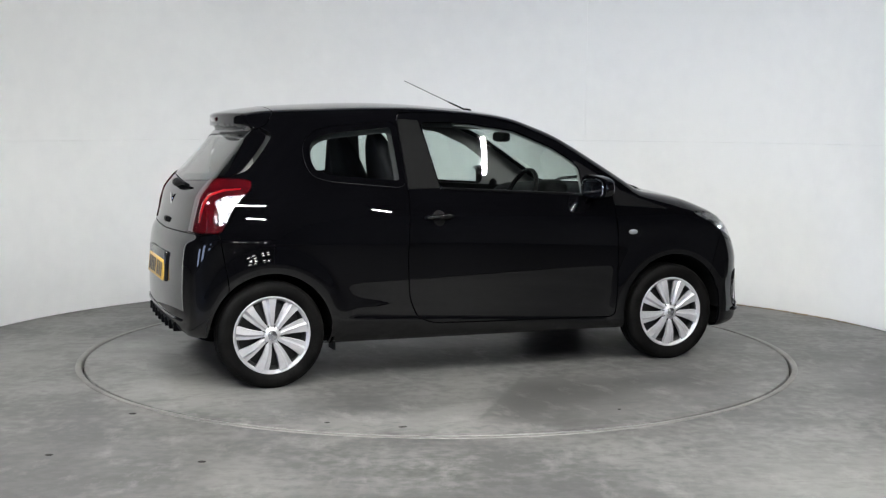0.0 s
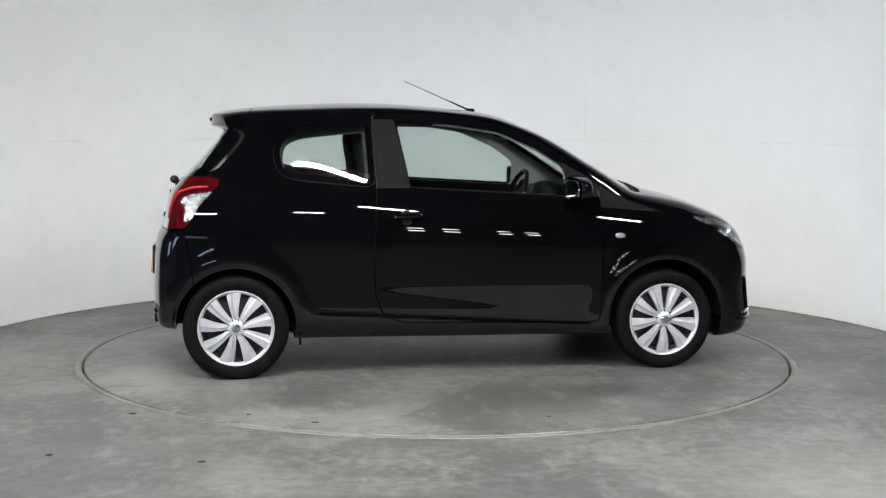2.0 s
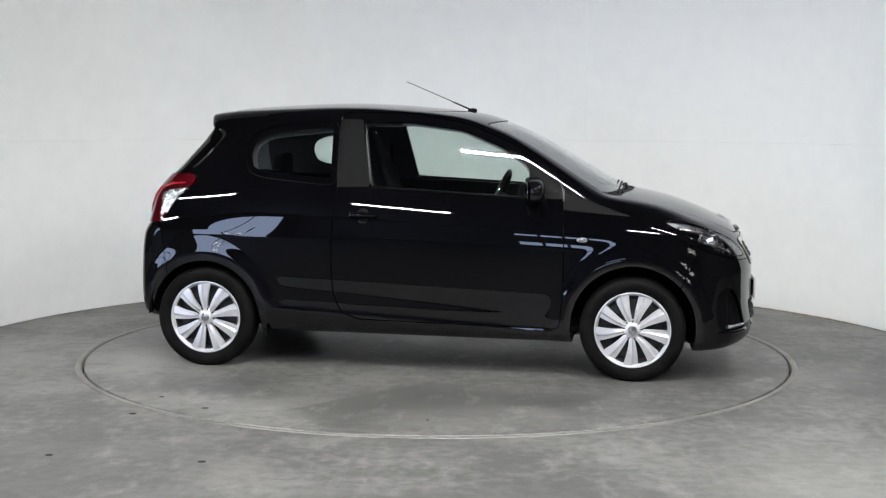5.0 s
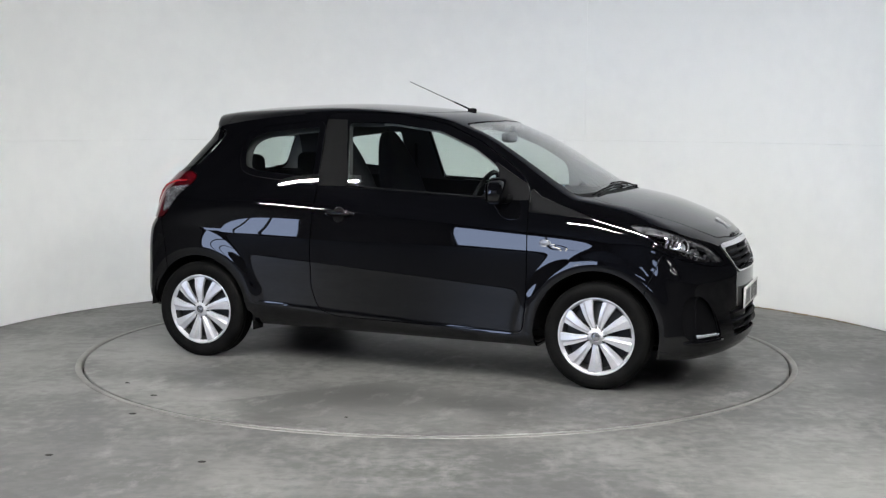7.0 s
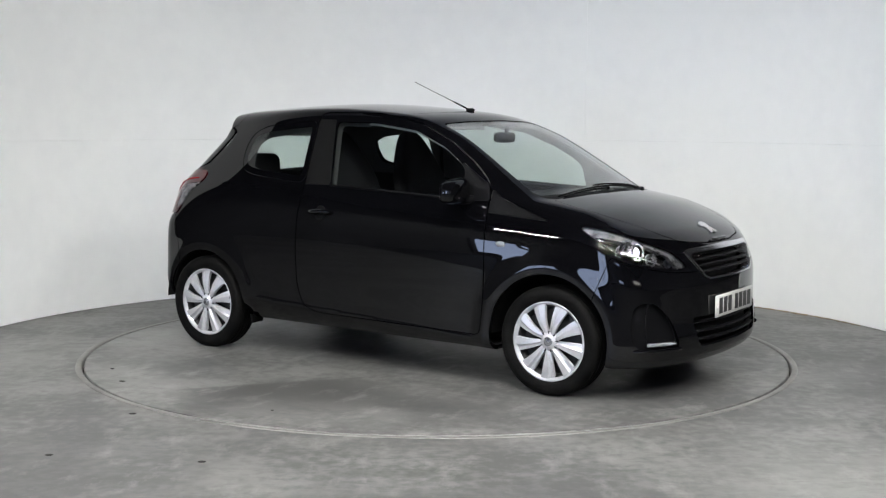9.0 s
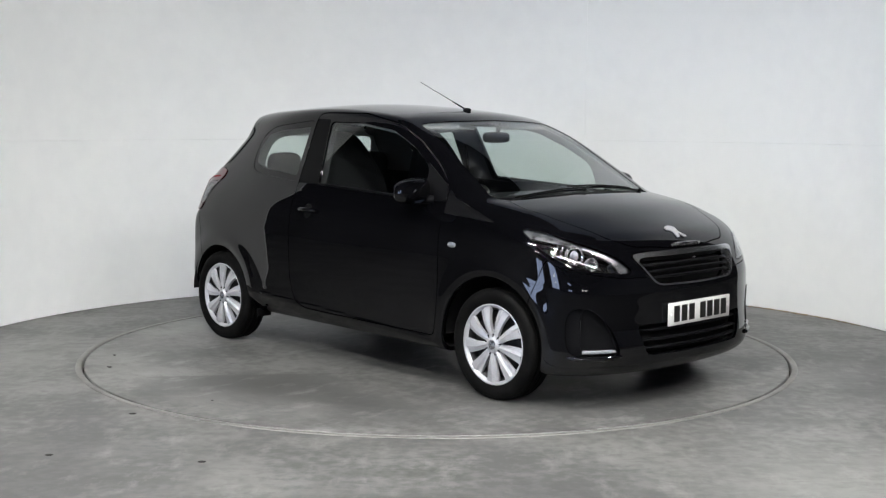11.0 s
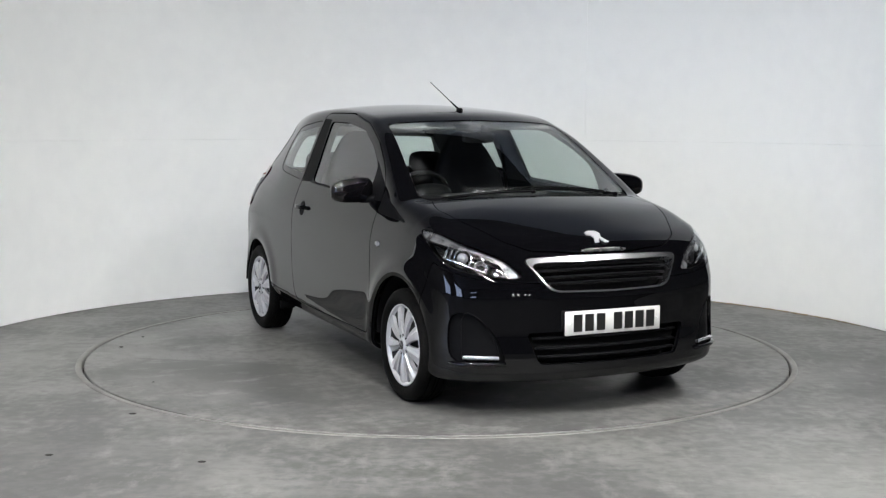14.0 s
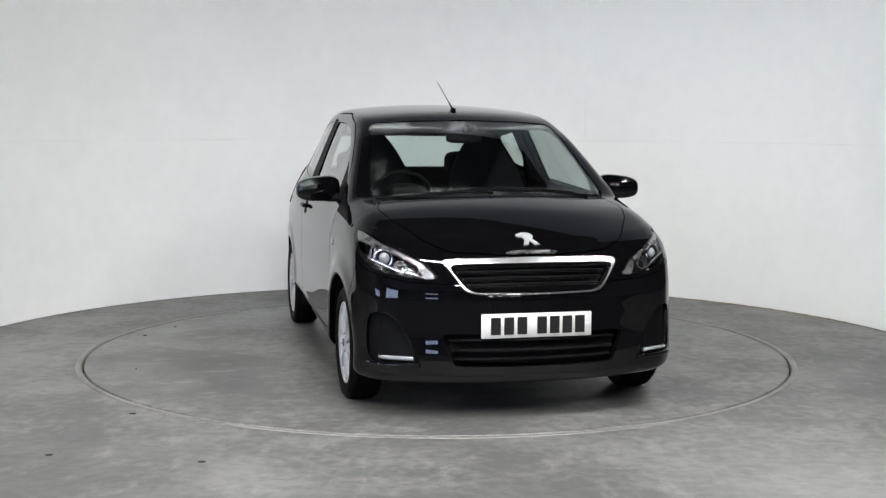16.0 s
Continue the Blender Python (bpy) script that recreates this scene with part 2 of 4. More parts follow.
def block(size, at=(0, 0, 0), bevel=0.01, segments=2, turn=None, bm=None):
    bm = bm or bmesh.new()
    r = bmesh.ops.create_cube(bm, size=1.0)
    vs = r["verts"]
    bmesh.ops.scale(bm, vec=size, verts=vs)
    if bevel:
        es = list({e for v in vs for e in v.link_edges})
        k = bmesh.ops.bevel(bm, geom=es, offset=min(bevel, 0.49 * min(size)), segments=segments, affect="EDGES", profile=0.6)
        vs = list({v for f in k["faces"] for v in f.verts} | {v for v in vs if v.is_valid})
    m = Matrix.Translation(at) @ (turn.to_4x4() if turn else Matrix.Identity(4))
    bmesh.ops.transform(bm, matrix=m, verts=vs)
    return bm


def lathe(pairs, n=48, axis="Y", bm=None, at=(0, 0, 0), closed=False):
    """Turn (radius, along) pairs round an axis."""
    bm = bm or bmesh.new()
    rings = []
    for r, a in pairs:
        ring = []
        for i in range(n):
            c, s = math.cos(2 * math.pi * i / n), math.sin(2 * math.pi * i / n)
            p = {"Y": (r * c, a, r * s), "Z": (r * c, r * s, a), "X": (a, r * c, r * s)}[axis]
            ring.append(bm.verts.new(Vector(p) + Vector(at)))
        rings.append(ring)
    pairs_of = list(zip(rings, rings[1:])) + ([(rings[-1], rings[0])] if closed else [])
    for a, b in pairs_of:
        for i in range(n):
            bm.faces.new((a[i], a[(i + 1) % n], b[(i + 1) % n], b[i]))
    bmesh.ops.recalc_face_normals(bm, faces=bm.faces)
    return bm


def tube(points, radii, n=8, bm=None):
    bm = bm or bmesh.new()
    pts = [Vector(p) for p in points]
    rings = []
    for i, p in enumerate(pts):
        d = (pts[min(i + 1, len(pts) - 1)] - pts[max(i - 1, 0)]).normalized()
        u = d.orthogonal().normalized() if i == 0 else (u - d * u.dot(d)).normalized()
        v = d.cross(u)
        r = radii[i] if isinstance(radii, (list, tuple)) else radii
        rings.append([bm.verts.new(p + r * (math.cos(2 * math.pi * k / n) * u + math.sin(2 * math.pi * k / n) * v)) for k in range(n)])
    for a, b in zip(rings, rings[1:]):
        for k in range(n):
            bm.faces.new((a[k], a[(k + 1) % n], b[(k + 1) % n], b[k]))
    bm.faces.new(rings[0][::-1])
    bm.faces.new(rings[-1])
    bmesh.ops.recalc_face_normals(bm, faces=bm.faces)
    return bm


def slab(outline, depth, plane="YZ", at=0.0, bevel=0.0, bm=None):
    """A flat outline given thickness. plane YZ: the outline is (y, z), thickness along x, and so on."""
    bm = bm or bmesh.new()
    put = {"YZ": lambda a, b, c: (c, a, b), "XZ": lambda a, b, c: (a, c, b), "XY": lambda a, b, c: (a, b, c)}[plane]
    lo = [bm.verts.new(put(a, b, at)) for a, b in outline]
    hi = [bm.verts.new(put(a, b, at + depth)) for a, b in outline]
    n = len(outline)
    fs = [bm.faces.new(lo[::-1]), bm.faces.new(hi)]
    for i in range(n):
        bm.faces.new((lo[i], lo[(i + 1) % n], hi[(i + 1) % n], hi[i]))
    bmesh.ops.recalc_face_normals(bm, faces=bm.faces)
    if bevel:
        bmesh.ops.bevel(bm, geom=[e for f in fs for e in f.edges], offset=bevel, segments=2, affect="EDGES")
    return bm


# ---- the place ----
def wall_radius(a):
    return 2.86 + 0.15 * math.cos(a) ** 4


WALL_END, WALL_TOP, SEAM = 0.35, 5.35, 1.22


def wall_line(out=0.0):
    """The curved wall in plan, from its one end round the back to the other."""
    a0 = math.asin(WALL_END / 3.0)
    pts = []
    for i in range(97):
        a = a0 + (math.pi - 2 * a0) * i / 96
        r = wall_radius(a) + out + 0.01
        pts.append((0.03 + r * math.cos(a), r * math.sin(a)))
    return pts


def sheet_wall(name, z0, z1):
    bm = bmesh.new()
    a, b = wall_line(), wall_line(0.08)
    cols = [[bm.verts.new((p[0], p[1], z)) for p, z in ((u, z0), (u, z1), (v, z1), (v, z0))] for u, v in zip(a, b)]
    for c, d in zip(cols, cols[1:]):
        for k in range(4):
            bm.faces.new((c[k], c[(k + 1) % 4], d[(k + 1) % 4], d[k]))
    bm.faces.new(cols[0])
    bm.faces.new(cols[-1][::-1])
    bmesh.ops.recalc_face_normals(bm, faces=bm.faces)
    ob = part(name, bm, WALL)
    ob.data.set_sharp_from_angle(angle=radians(40))
    return ob


def build_place():
    bm = bmesh.new()
    n = 128
    inner = [bm.verts.new((2.08 * math.cos(2 * math.pi * i / n), 2.08 * math.sin(2 * math.pi * i / n), 0)) for i in range(n)]
    outer = []
    for i in range(n):
        c, s = math.cos(2 * math.pi * i / n), math.sin(2 * math.pi * i / n)
        k = 12.2 / max(abs(c), abs(s))
        outer.append(bm.verts.new((k * c, k * s - 5.5, 0)))
    for i in range(n):
        bm.faces.new((inner[i], inner[(i + 1) % n], outer[(i + 1) % n], outer[i]))
    bmesh.ops.recalc_face_normals(bm, faces=bm.faces)
    tagged(part("floor", bm, CONCRETE, smooth=False), "grey polished concrete floor with faint scuffs", "floor", kind="structure")
    ring = part("floor_ring", lathe([(2.048, -0.05), (2.048, 0.001), (2.052, 0.003), (2.078, 0.003), (2.0815, 0.0005), (2.0815, -0.05)], 160, "Z"), RING_METAL)
    tagged(ring, "worn light steel edge ring set in the concrete", "edge ring", kind="structure")
    pit = part("groove_floor", lathe([(1.9, -0.045), (2.06, -0.045)], 96, "Z"), GROOVE)
    tagged(pit, "dark dusty groove round the turntable", "groove", kind="structure")
    mat = part("floor_matting", block((17.9, 14.0, 0.006), (0, -10.3, 0.004), 0.002, 1), MAT_RUBBER, smooth=False)
    tagged(mat, "black rubber matting on the hall floor before the turntable", "matting", kind="structure")
    lower = sheet_wall("wall_lower", 0.004, SEAM - 0.0007)
    upper = sheet_wall("wall_upper", SEAM + 0.0007, WALL_TOP)
    for w in (lower, upper):
        tagged(w, "curved white painted studio wall in tall sheets", "wall", kind="structure")
    # upright joint in the upper sheets, behind the car
    a = radians(66.2)
    r = wall_radius(a) + 0.01
    j = part("trim", block((0.004, 0.006, WALL_TOP - SEAM), (0.03 + r * math.cos(a), r * math.sin(a), (WALL_TOP + SEAM) / 2), 0.001, 1,
                           Matrix.Rotation(a + math.pi / 2, 3, "Z")), WALL)
    tagged(j, "thin painted upright joint strip", "joint strip", kind="structure")
    # the hall that closes the place
    for name, size, at in (("hall_wall_back", (18.4, 0.2, 5.4), (0, 6.6, 2.7)), ("hall_wall_front", (18.4, 0.2, 5.4), (0, -17.6, 2.7)),
                           ("hall_wall_west", (0.2, 24.0, 5.4), (-9.1, -5.5, 2.7)), ("hall_wall_east", (0.2, 24.0, 5.4), (9.1, -5.5, 2.7)),
                           ("ceiling", (18.4, 24.4, 0.2), (0, -5.5, 5.5))):
        tagged(part(name, block(size, at, 0), HALL, smooth=False), "dark grey clad wall of the hall", "wall", kind="structure")
    # daylight openings in the hall behind the camera: plan place, turn, width, height, number of panes
    for k, (x, y, turn, w, z, h, panes) in enumerate(((-8.96, -13.4, 90, 5.2, 2.25, 4.1, 2), (-8.96, -6.25, 90, 2.1, 1.1, 1.7, 3), (-2.9, -17.46, 0, 2.0, 3.2, 0.55, 4),
                                                      (-2.9, -17.46, 0, 2.0, 0.75, 0.6, 4))):
        o = part("window_%d" % (k + 1), block((w, 0.06, h), (0, 0, 0), 0), DAYLIGHT, smooth=False)
        o.matrix_basis = pose(x, y, z, 0, 0, turn)
        tagged(o, "translucent daylight sheet in the hall wall", "window", kind="structure")
        for e in (-1, 1):
            part("window_frame", block((0.08, 0.10, h + 0.16), (e * (w / 2 + 0.04), 0, 0), 0.01), HALL, o)
            part("window_rail", block((w, 0.10, 0.08), (0, 0, e * (h / 2 + 0.04)), 0.01), HALL, o)
        for j in range(1, panes):
            part("window_bar", block((0.07, 0.09, h), (w * (j / panes - 0.5), 0, 0), 0.005), HALL, o)


def strip_light(at, length, turn=0.0, width=0.04):
    base = new("strip_light")
    part("housing", block((length + 0.06, width + 0.05, 0.06), (0, 0, 0.045), 0.012), HOUSING, base)
    part("tube", block((length, width, 0.02), (0, 0, 0.008), 0.006), TUBE, base, "glowing white tube")
    for sy in (-1, 1):
        part("skirt", block((length + 0.04, 0.006, 0.05), (0, sy * (width / 2 + 0.010), 0.021), 0.002, 1), HOUSING, base)
    for sx in (-1, 1):
        part("hanger", tube([(sx * length * 0.4, 0, 0.07), (sx * length * 0.4, 0, 5.4 - at[2])], 0.004, 6), STEEL, base)
    base.matrix_basis = pose(*at, 0, 0, turn)
    return tagged(base, "white hanging strip light with a glowing tube", "strip light", "strip lights over the turntable")


def work_light(x, y, turn):
    """Four small lamp heads on a tripod."""
    base = new("work_light")
    part("mast", tube([(0, 0, 0.35), (0, 0, 1.95)], 0.016, 10), STEEL, base)
    for k in range(3):
        a = 2 * math.pi * k / 3
        part("leg", tube([(0, 0, 0.85), (0.5 * math.cos(a), 0.5 * math.sin(a), 0.012)], 0.012, 8), STEEL, base)
    for z in (1.35, 1.85):
        part("crossbar", tube([(-0.5, 0, z), (0.5, 0, z)], 0.012, 8), STEEL, base)
        for x2 in (-0.34, 0.34):
            head = part("lamp_head", block((0.34, 0.10, 0.16), (x2, -0.06, z), 0.015), STEEL, base, "black lamp head")
            part("lamp_pane", block((0.30, 0.01, 0.11), (x2, -0.114, z), 0.003), PANE, head, "glowing lamp pane")
    base.matrix_basis = pose(x, y, 0.006, 0, 0, turn)
    return tagged(base, "black tripod work light with four glowing heads", "work light", "work lights in the hall")


def build_lights():
    for x, y, length, turn in ((-0.08, -3.80, 1.6, -21), (3.26, -2.69, 0.85, -49), (-4.24, -2.86, 1.1, -29), (-2.05, -5.6, 1.2, -45), (4.3, -6.0, 1.15, -38),
                               (1.5, -6.3, 1.15, -38), (-7.2, -5.2, 1.4, -72), (0.6, -8.6, 1.15, -38)):
        strip_light((x, y, 4.2), length, turn)
    for x, y, turn in ((3.6, -12.2, 164), (5.2, -12.6, 156), (-7.7, -12.0, 218)):
        work_light(x, y, turn)


# ---- car body form: smooth profile curves joined into one closed skin ----
def profile(pairs, soft):
    """A smooth curve through about these pairs, as a table."""
    a = np.array(pairs, float)
    u = np.linspace(a[0, 0] - 0.5, a[-1, 0] + 0.5, 1600)
    x, y = a[:, 0], a[:, 1]
    d = np.diff(y) / np.diff(x)
    d = np.concatenate([[2 * d[0] - d[1]] * 2, d, [2 * d[-1] - d[-2]] * 2])
    w1, w2 = np.abs(d[3:] - d[2:-1]) + 1e-4, np.abs(d[1:-2] - d[:-3]) + 1e-4
    k = (w1 * d[1:-2] + w2 * d[2:-1]) / (w1 + w2)
    i = np.clip(np.searchsorted(x, u) - 1, 0, len(x) - 2)
    h = x[i + 1] - x[i]
    r = np.clip((u - x[i]) / h, 0, 1)
    v = (1 + 2 * r) * (1 - r) ** 2 * y[i] + r * (1 - r) ** 2 * h * k[i] + r * r * (3 - 2 * r) * y[i + 1] + r * r * (r - 1) * h * k[i + 1]
    s0 = (a[1, 1] - a[0, 1]) / (a[1, 0] - a[0, 0])
    s1 = (a[-1, 1] - a[-2, 1]) / (a[-1, 0] - a[-2, 0])
    v = np.where(u < a[0, 0], a[0, 1] + (u - a[0, 0]) * s0, v)
    v = np.where(u > a[-1, 0], a[-1, 1] + (u - a[-1, 0]) * s1, v)
    step = u[1] - u[0]
    n = max(1, int(3 * soft / step))
    w = np.exp(-0.5 * (np.arange(-n, n + 1) * step / soft) ** 2)
    v = np.convolve(np.pad(v, n, mode="edge"), w / w.sum(), "valid")
    return lambda q: np.interp(q, u, v)


top_line = profile([(-1.75, 1.26), (-1.30, 1.396), (-1.18, 1.422), (-0.91, 1.447), (-0.51, 1.463), (-0.24, 1.457), (0.02, 1.438),
                    (0.22, 1.417), (0.34, 1.392), (0.43, 1.359), (0.63, 1.272), (0.80, 1.176), (0.97, 1.076), (1.06, 1.022),
                    (1.12, 0.990), (1.19, 0.978), (1.376, 0.935), (1.52, 0.884), (1.67, 0.817), (1.76, 0.762), (1.90, 0.66)], 0.022)
roof_crown = profile([(-1.5, 0.10), (0.2, 0.09), (0.5, 0.05), (1.0, 0.05), (1.2, 0.055), (1.8, 0.08)], 0.05)
half_width = profile([(-1.75, 0.70), (-1.5, 0.765), (-1.2, 0.795), (-0.8, 0.802), (0.4, 0.803), (1.0, 0.802), (1.2, 0.80), (1.45, 0.787),
                      (1.6, 0.765), (1.85, 0.70)], 0.08)
flank = profile([(-0.90, 0.15), (-0.80, 0.070), (-0.75, 0.028), (-0.70, 0.004), (-0.64, 0.004), (-0.57, 0.005), (-0.50, 0.003), (-0.40, 0.0015), (-0.25, 0.002), (-0.14, 0.012),
                 (-0.07, 0.034), (0.0, 0.0615), (0.10, 0.1015), (0.20, 0.1425), (0.30, 0.1850), (0.40, 0.2295), (0.50, 0.276)], 0.032)
nose = profile([(0.08, 1.64), (0.15, 1.79), (0.22, 1.836), (0.30, 1.842), (0.40, 1.831), (0.50, 1.828), (0.59, 1.824), (0.65, 1.806),
                (0.73, 1.783), (0.80, 1.75), (0.95, 1.66)], 0.018)
tail = profile([(0.08, 1.46), (0.17, 1.57), (0.25, 1.612), (0.45, 1.625), (0.60, 1.620), (0.74, 1.602), (0.79, 1.572), (0.86, 1.555),
                (0.95, 1.535), (1.03, 1.48), (1.167, 1.355), (1.30, 1.235), (1.45, 1.095)], 0.015)


def soft_max(a, b, r):
    h = np.maximum(r - np.abs(a - b), 0)
    return np.maximum(a, b) + h * h / (4 * r)


def skin(p):
    """Below zero inside the body; about the distance to the skin in metres."""
    x, y, z = p[:, 0], np.abs(p[:, 1]), p[:, 2]
    q = z - (0.983 - 0.0556 * x)
    back = 0.5 * (-x - 0.8 + np.sqrt((x + 0.8) ** 2 + 0.05))
    side = y - half_width(x) + flank(q) + 0.45 * np.clip(q + 0.30, 0, 1) * back
    # rolled edge of the sill between the wheels
    side = side - 0.006 * np.exp(-((q + 0.70) / 0.020) ** 2) * np.clip((0.84 - np.abs(x)) / 0.12, 0, 1)
    flare = np.minimum(np.hypot(x - 1.17, z - 0.285), np.hypot(x + 1.17, z - 0.275))
    side = side - np.where(x > 0, 0.013, 0.008) * np.exp(-((flare - 0.355) / 0.055) ** 2)
    side = side / np.where(q > -0.05, 1.085, 1.0)
    xs = x + (0.25 - 0.10 * np.clip((x - 1.08) / 0.2, 0, 1)) * y * y * np.clip((x + 0.3) / 0.5, 0, 1)
    top = z - top_line(xs) + roof_crown(x) * y * y
    slope = (top_line(xs + 0.01) - top_line(xs - 0.01)) / 0.02
    top = top / np.sqrt(1 + slope * slope)
    front = x - nose(z) + 0.22 * y ** 2 + 0.28 * y ** 4
    front = front / np.sqrt(1 + (0.44 * y + 1.12 * y ** 3) ** 2)
    reach = tail(z)
    grow = np.clip((z - 1.298) / 0.035, 0, 1)
    reach = reach + grow * grow * (3 - 2 * grow) * np.maximum(1.304 - 0.38 * y * y - reach + 0.06 * y ** 2 + 0.12 * y ** 4, 0)
    rear = -x - reach + 0.06 * y ** 2 + 0.12 * y ** 4
    lean = (tail(z + 0.01) - tail(z - 0.01)) / 0.02
    rear = rear / np.sqrt(1 + lean * lean + (0.12 * y + 0.48 * y ** 3) ** 2)
    under = (0.195 - 0.03 * np.clip((x - 1.2) / 0.3, 0, 1) + 0.06 * np.clip((-x - 1.28) / 0.15, 0, 1)) - z
    r_top = np.interp(x, [-1.2, 0.3, 0.9, 1.25], [0.065, 0.04, 0.048, 0.10])
    f = soft_max(side, top, r_top)
    f = soft_max(f, rear, np.interp(z, [1.25, 1.31], [0.07, 0.016]))
    f = soft_max(f, front, 0.09)
    return soft_max(f, under, 0.05)


def skin_normal(p):
    e = 0.007
    g = np.stack([skin(p + e * v) - skin(p - e * v) for v in np.eye(3)], 1)
    return g / np.maximum(np.linalg.norm(g, axis=1, keepdims=True), 1e-9)


def onto_skin(p, rounds=4):
    for _ in range(rounds):
        e = 0.002
        g = np.stack([(skin(p + e * v) - skin(p - e * v)) / (2 * e) for v in np.eye(3)], 1)
        p = p - g * (skin(p) / np.maximum((g * g).sum(1), 0.2))[:, None]
    return p
# ---- cutting the skin into panels ----
def body_skin(cell=0.0135):
    """One closed mesh of the skin: a vertex in each cell that the skin crosses, drawn onto the skin, quads between neighbours."""
    lo, hi = np.array([-1.72, -0.864, 0.12]), np.array([1.94, 0.864, 1.52])
    n = np.ceil((hi - lo) / cell).astype(int) + 1
    ax = [lo[k] + cell * np.arange(n[k]) for k in range(3)]
    ax[1] = np.linspace(-0.864, 0.864, n[1])
    f = np.empty(n)
    for i in range(n[0]):
        y, z = np.meshgrid(ax[1], ax[2], indexing="ij")
        f[i] = skin(np.stack([np.full(y.size, ax[0][i]), y.ravel(), z.ravel()], 1)).reshape(n[1], n[2])
    neg = f < 0
    c = np.zeros(tuple(n - 1), int)
    for d in np.ndindex(2, 2, 2):
        c += neg[d[0]:n[0] - 1 + d[0], d[1]:n[1] - 1 + d[1], d[2]:n[2] - 1 + d[2]]
    used = (c > 0) & (c < 8)
    idx = -np.ones(used.shape, int)
    idx[used] = np.arange(used.sum())
    I = np.argwhere(used)
    p = np.stack([(ax[k][I[:, k]] + ax[k][I[:, k] + 1]) / 2 for k in range(3)], 1)
    p = onto_skin(p, 8)
    tris = []
    for k in range(3):
        a, b = (k + 1) % 3, (k + 2) % 3
        s0 = [slice(None)] * 3
        s1 = [slice(None)] * 3
        s0[k], s1[k] = slice(0, n[k] - 1), slice(1, n[k])
        cross = np.argwhere(neg[tuple(s0)] != neg[tuple(s1)])
        cross = cross[(cross[:, a] > 0) & (cross[:, b] > 0) & (cross[:, a] < n[a] - 1) & (cross[:, b] < n[b] - 1)]
        ea, eb = np.eye(3, dtype=int)[a], np.eye(3, dtype=int)[b]
        q = [idx[tuple((cross - u).T)] for u in (0 * ea, ea, ea + eb, eb)]
        out = neg[tuple(cross.T)]
        q0, q1, q2, q3 = q
        for u, v, w in ((q0, q1, q2), (q0, q2, q3)):
            tris.append(np.stack([np.where(out, u, w), v, np.where(out, w, u)], 1))
    return p, np.concatenate(tris)


def split(mesh, f):
    """Cut a triangle mesh where f is zero: the part below zero, and the part above."""
    v, t = mesh
    f = f(v) if callable(f) else f
    f = np.where(np.abs(f) < 1e-6, 1e-6, f)
    s = (f < 0)[t]
    k = s.sum(1)
    ins, outs = [t[k == 3]], [t[k == 0]]
    edges, extra = {}, []

    def mid(a, b):
        key = (a, b) if a < b else (b, a)
        if key not in edges:
            w = f[a] / (f[a] - f[b])
            edges[key] = len(v) + len(extra)
            extra.append(v[a] + w * (v[b] - v[a]))
        return edges[key]

    il, ol = [], []
    for tri, sg, kk in zip(t[(k == 1) | (k == 2)], s[(k == 1) | (k == 2)], k[(k == 1) | (k == 2)]):
        j = int(np.argmax(sg)) if kk == 1 else int(np.argmin(sg))
        a, b, c = (int(tri[(j + i) % 3]) for i in range(3))
        ab, ac = mid(a, b), mid(a, c)
        one, two = [(a, ab, ac)], [(ab, b, c), (ab, c, ac)]
        (il if kk == 1 else ol).extend(one)
        (ol if kk == 1 else il).extend(two)
    v = np.concatenate([v, np.array(extra)]) if extra else v
    ins.append(np.array(il, int).reshape(-1, 3))
    outs.append(np.array(ol, int).reshape(-1, 3))
    return tidy((v, np.concatenate(ins))), tidy((v, np.concatenate(outs)))


def tidy(mesh):
    v, t = mesh
    keep, inv = np.unique(t.ravel(), return_inverse=True)
    return v[keep], inv.reshape(-1, 3)


def rounded(poly, r=0.04):
    """The outline with its corners turned in curves that begin at most r from them."""
    p = np.array(poly, float)
    out = []
    for k in range(len(p)):
        a, b, d = p[k - 1], p[k], p[(k + 1) % len(p)]
        la, ld = np.linalg.norm(a - b), np.linalg.norm(d - b)
        u, w = b + (a - b) * min(r / la, 0.48), b + (d - b) * min(r / ld, 0.48)
        out += [u * (1 - q) ** 2 + 2 * q * (1 - q) * b + w * q * q for q in (0, 0.25, 0.5, 0.75, 1)]
    return np.array(out)


def region(poly, axes, when=None, soft=0.04):
    """A field that is below zero inside an outline seen along one axis. axes: 'xz', 'yz' or 'xy', with y taken as its size."""
    p = rounded(poly, soft)
    q = np.roll(p, -1, 0)
    k = ["xyz".index(c) for c in axes]

    def f(v):
        w = np.stack([np.abs(v[:, i]) if i == 1 else v[:, i] for i in k], 1)
        best, odd = np.full(len(w), 9.0), np.zeros(len(w), bool)
        for a, b in zip(p, q):
            d = b - a
            u = np.clip(((w - a) @ d) / max(d @ d, 1e-12), 0, 1)
            best = np.minimum(best, np.linalg.norm(w - a - u[:, None] * d, axis=1))
            hit = (a[1] > w[:, 1]) != (b[1] > w[:, 1])
            odd ^= hit & (w[:, 0] < a[0] + (w[:, 1] - a[1]) * d[0] / (d[1] if abs(d[1]) > 1e-12 else 1e-12))
        out = np.where(odd, -best, best)
        return np.maximum(out, when(v)) if when else out

    return f


def take(mesh, f, gap=0.0):
    """The panel inside f, and the rest, with a gap between them."""
    d = f(mesh[0])
    inside, rest = split(mesh, d)
    if gap:
        inside = split(inside, f(inside[0]) + gap / 2)[0]
        rest = split(rest, f(rest[0]) - gap / 2)[1]
    return inside, rest


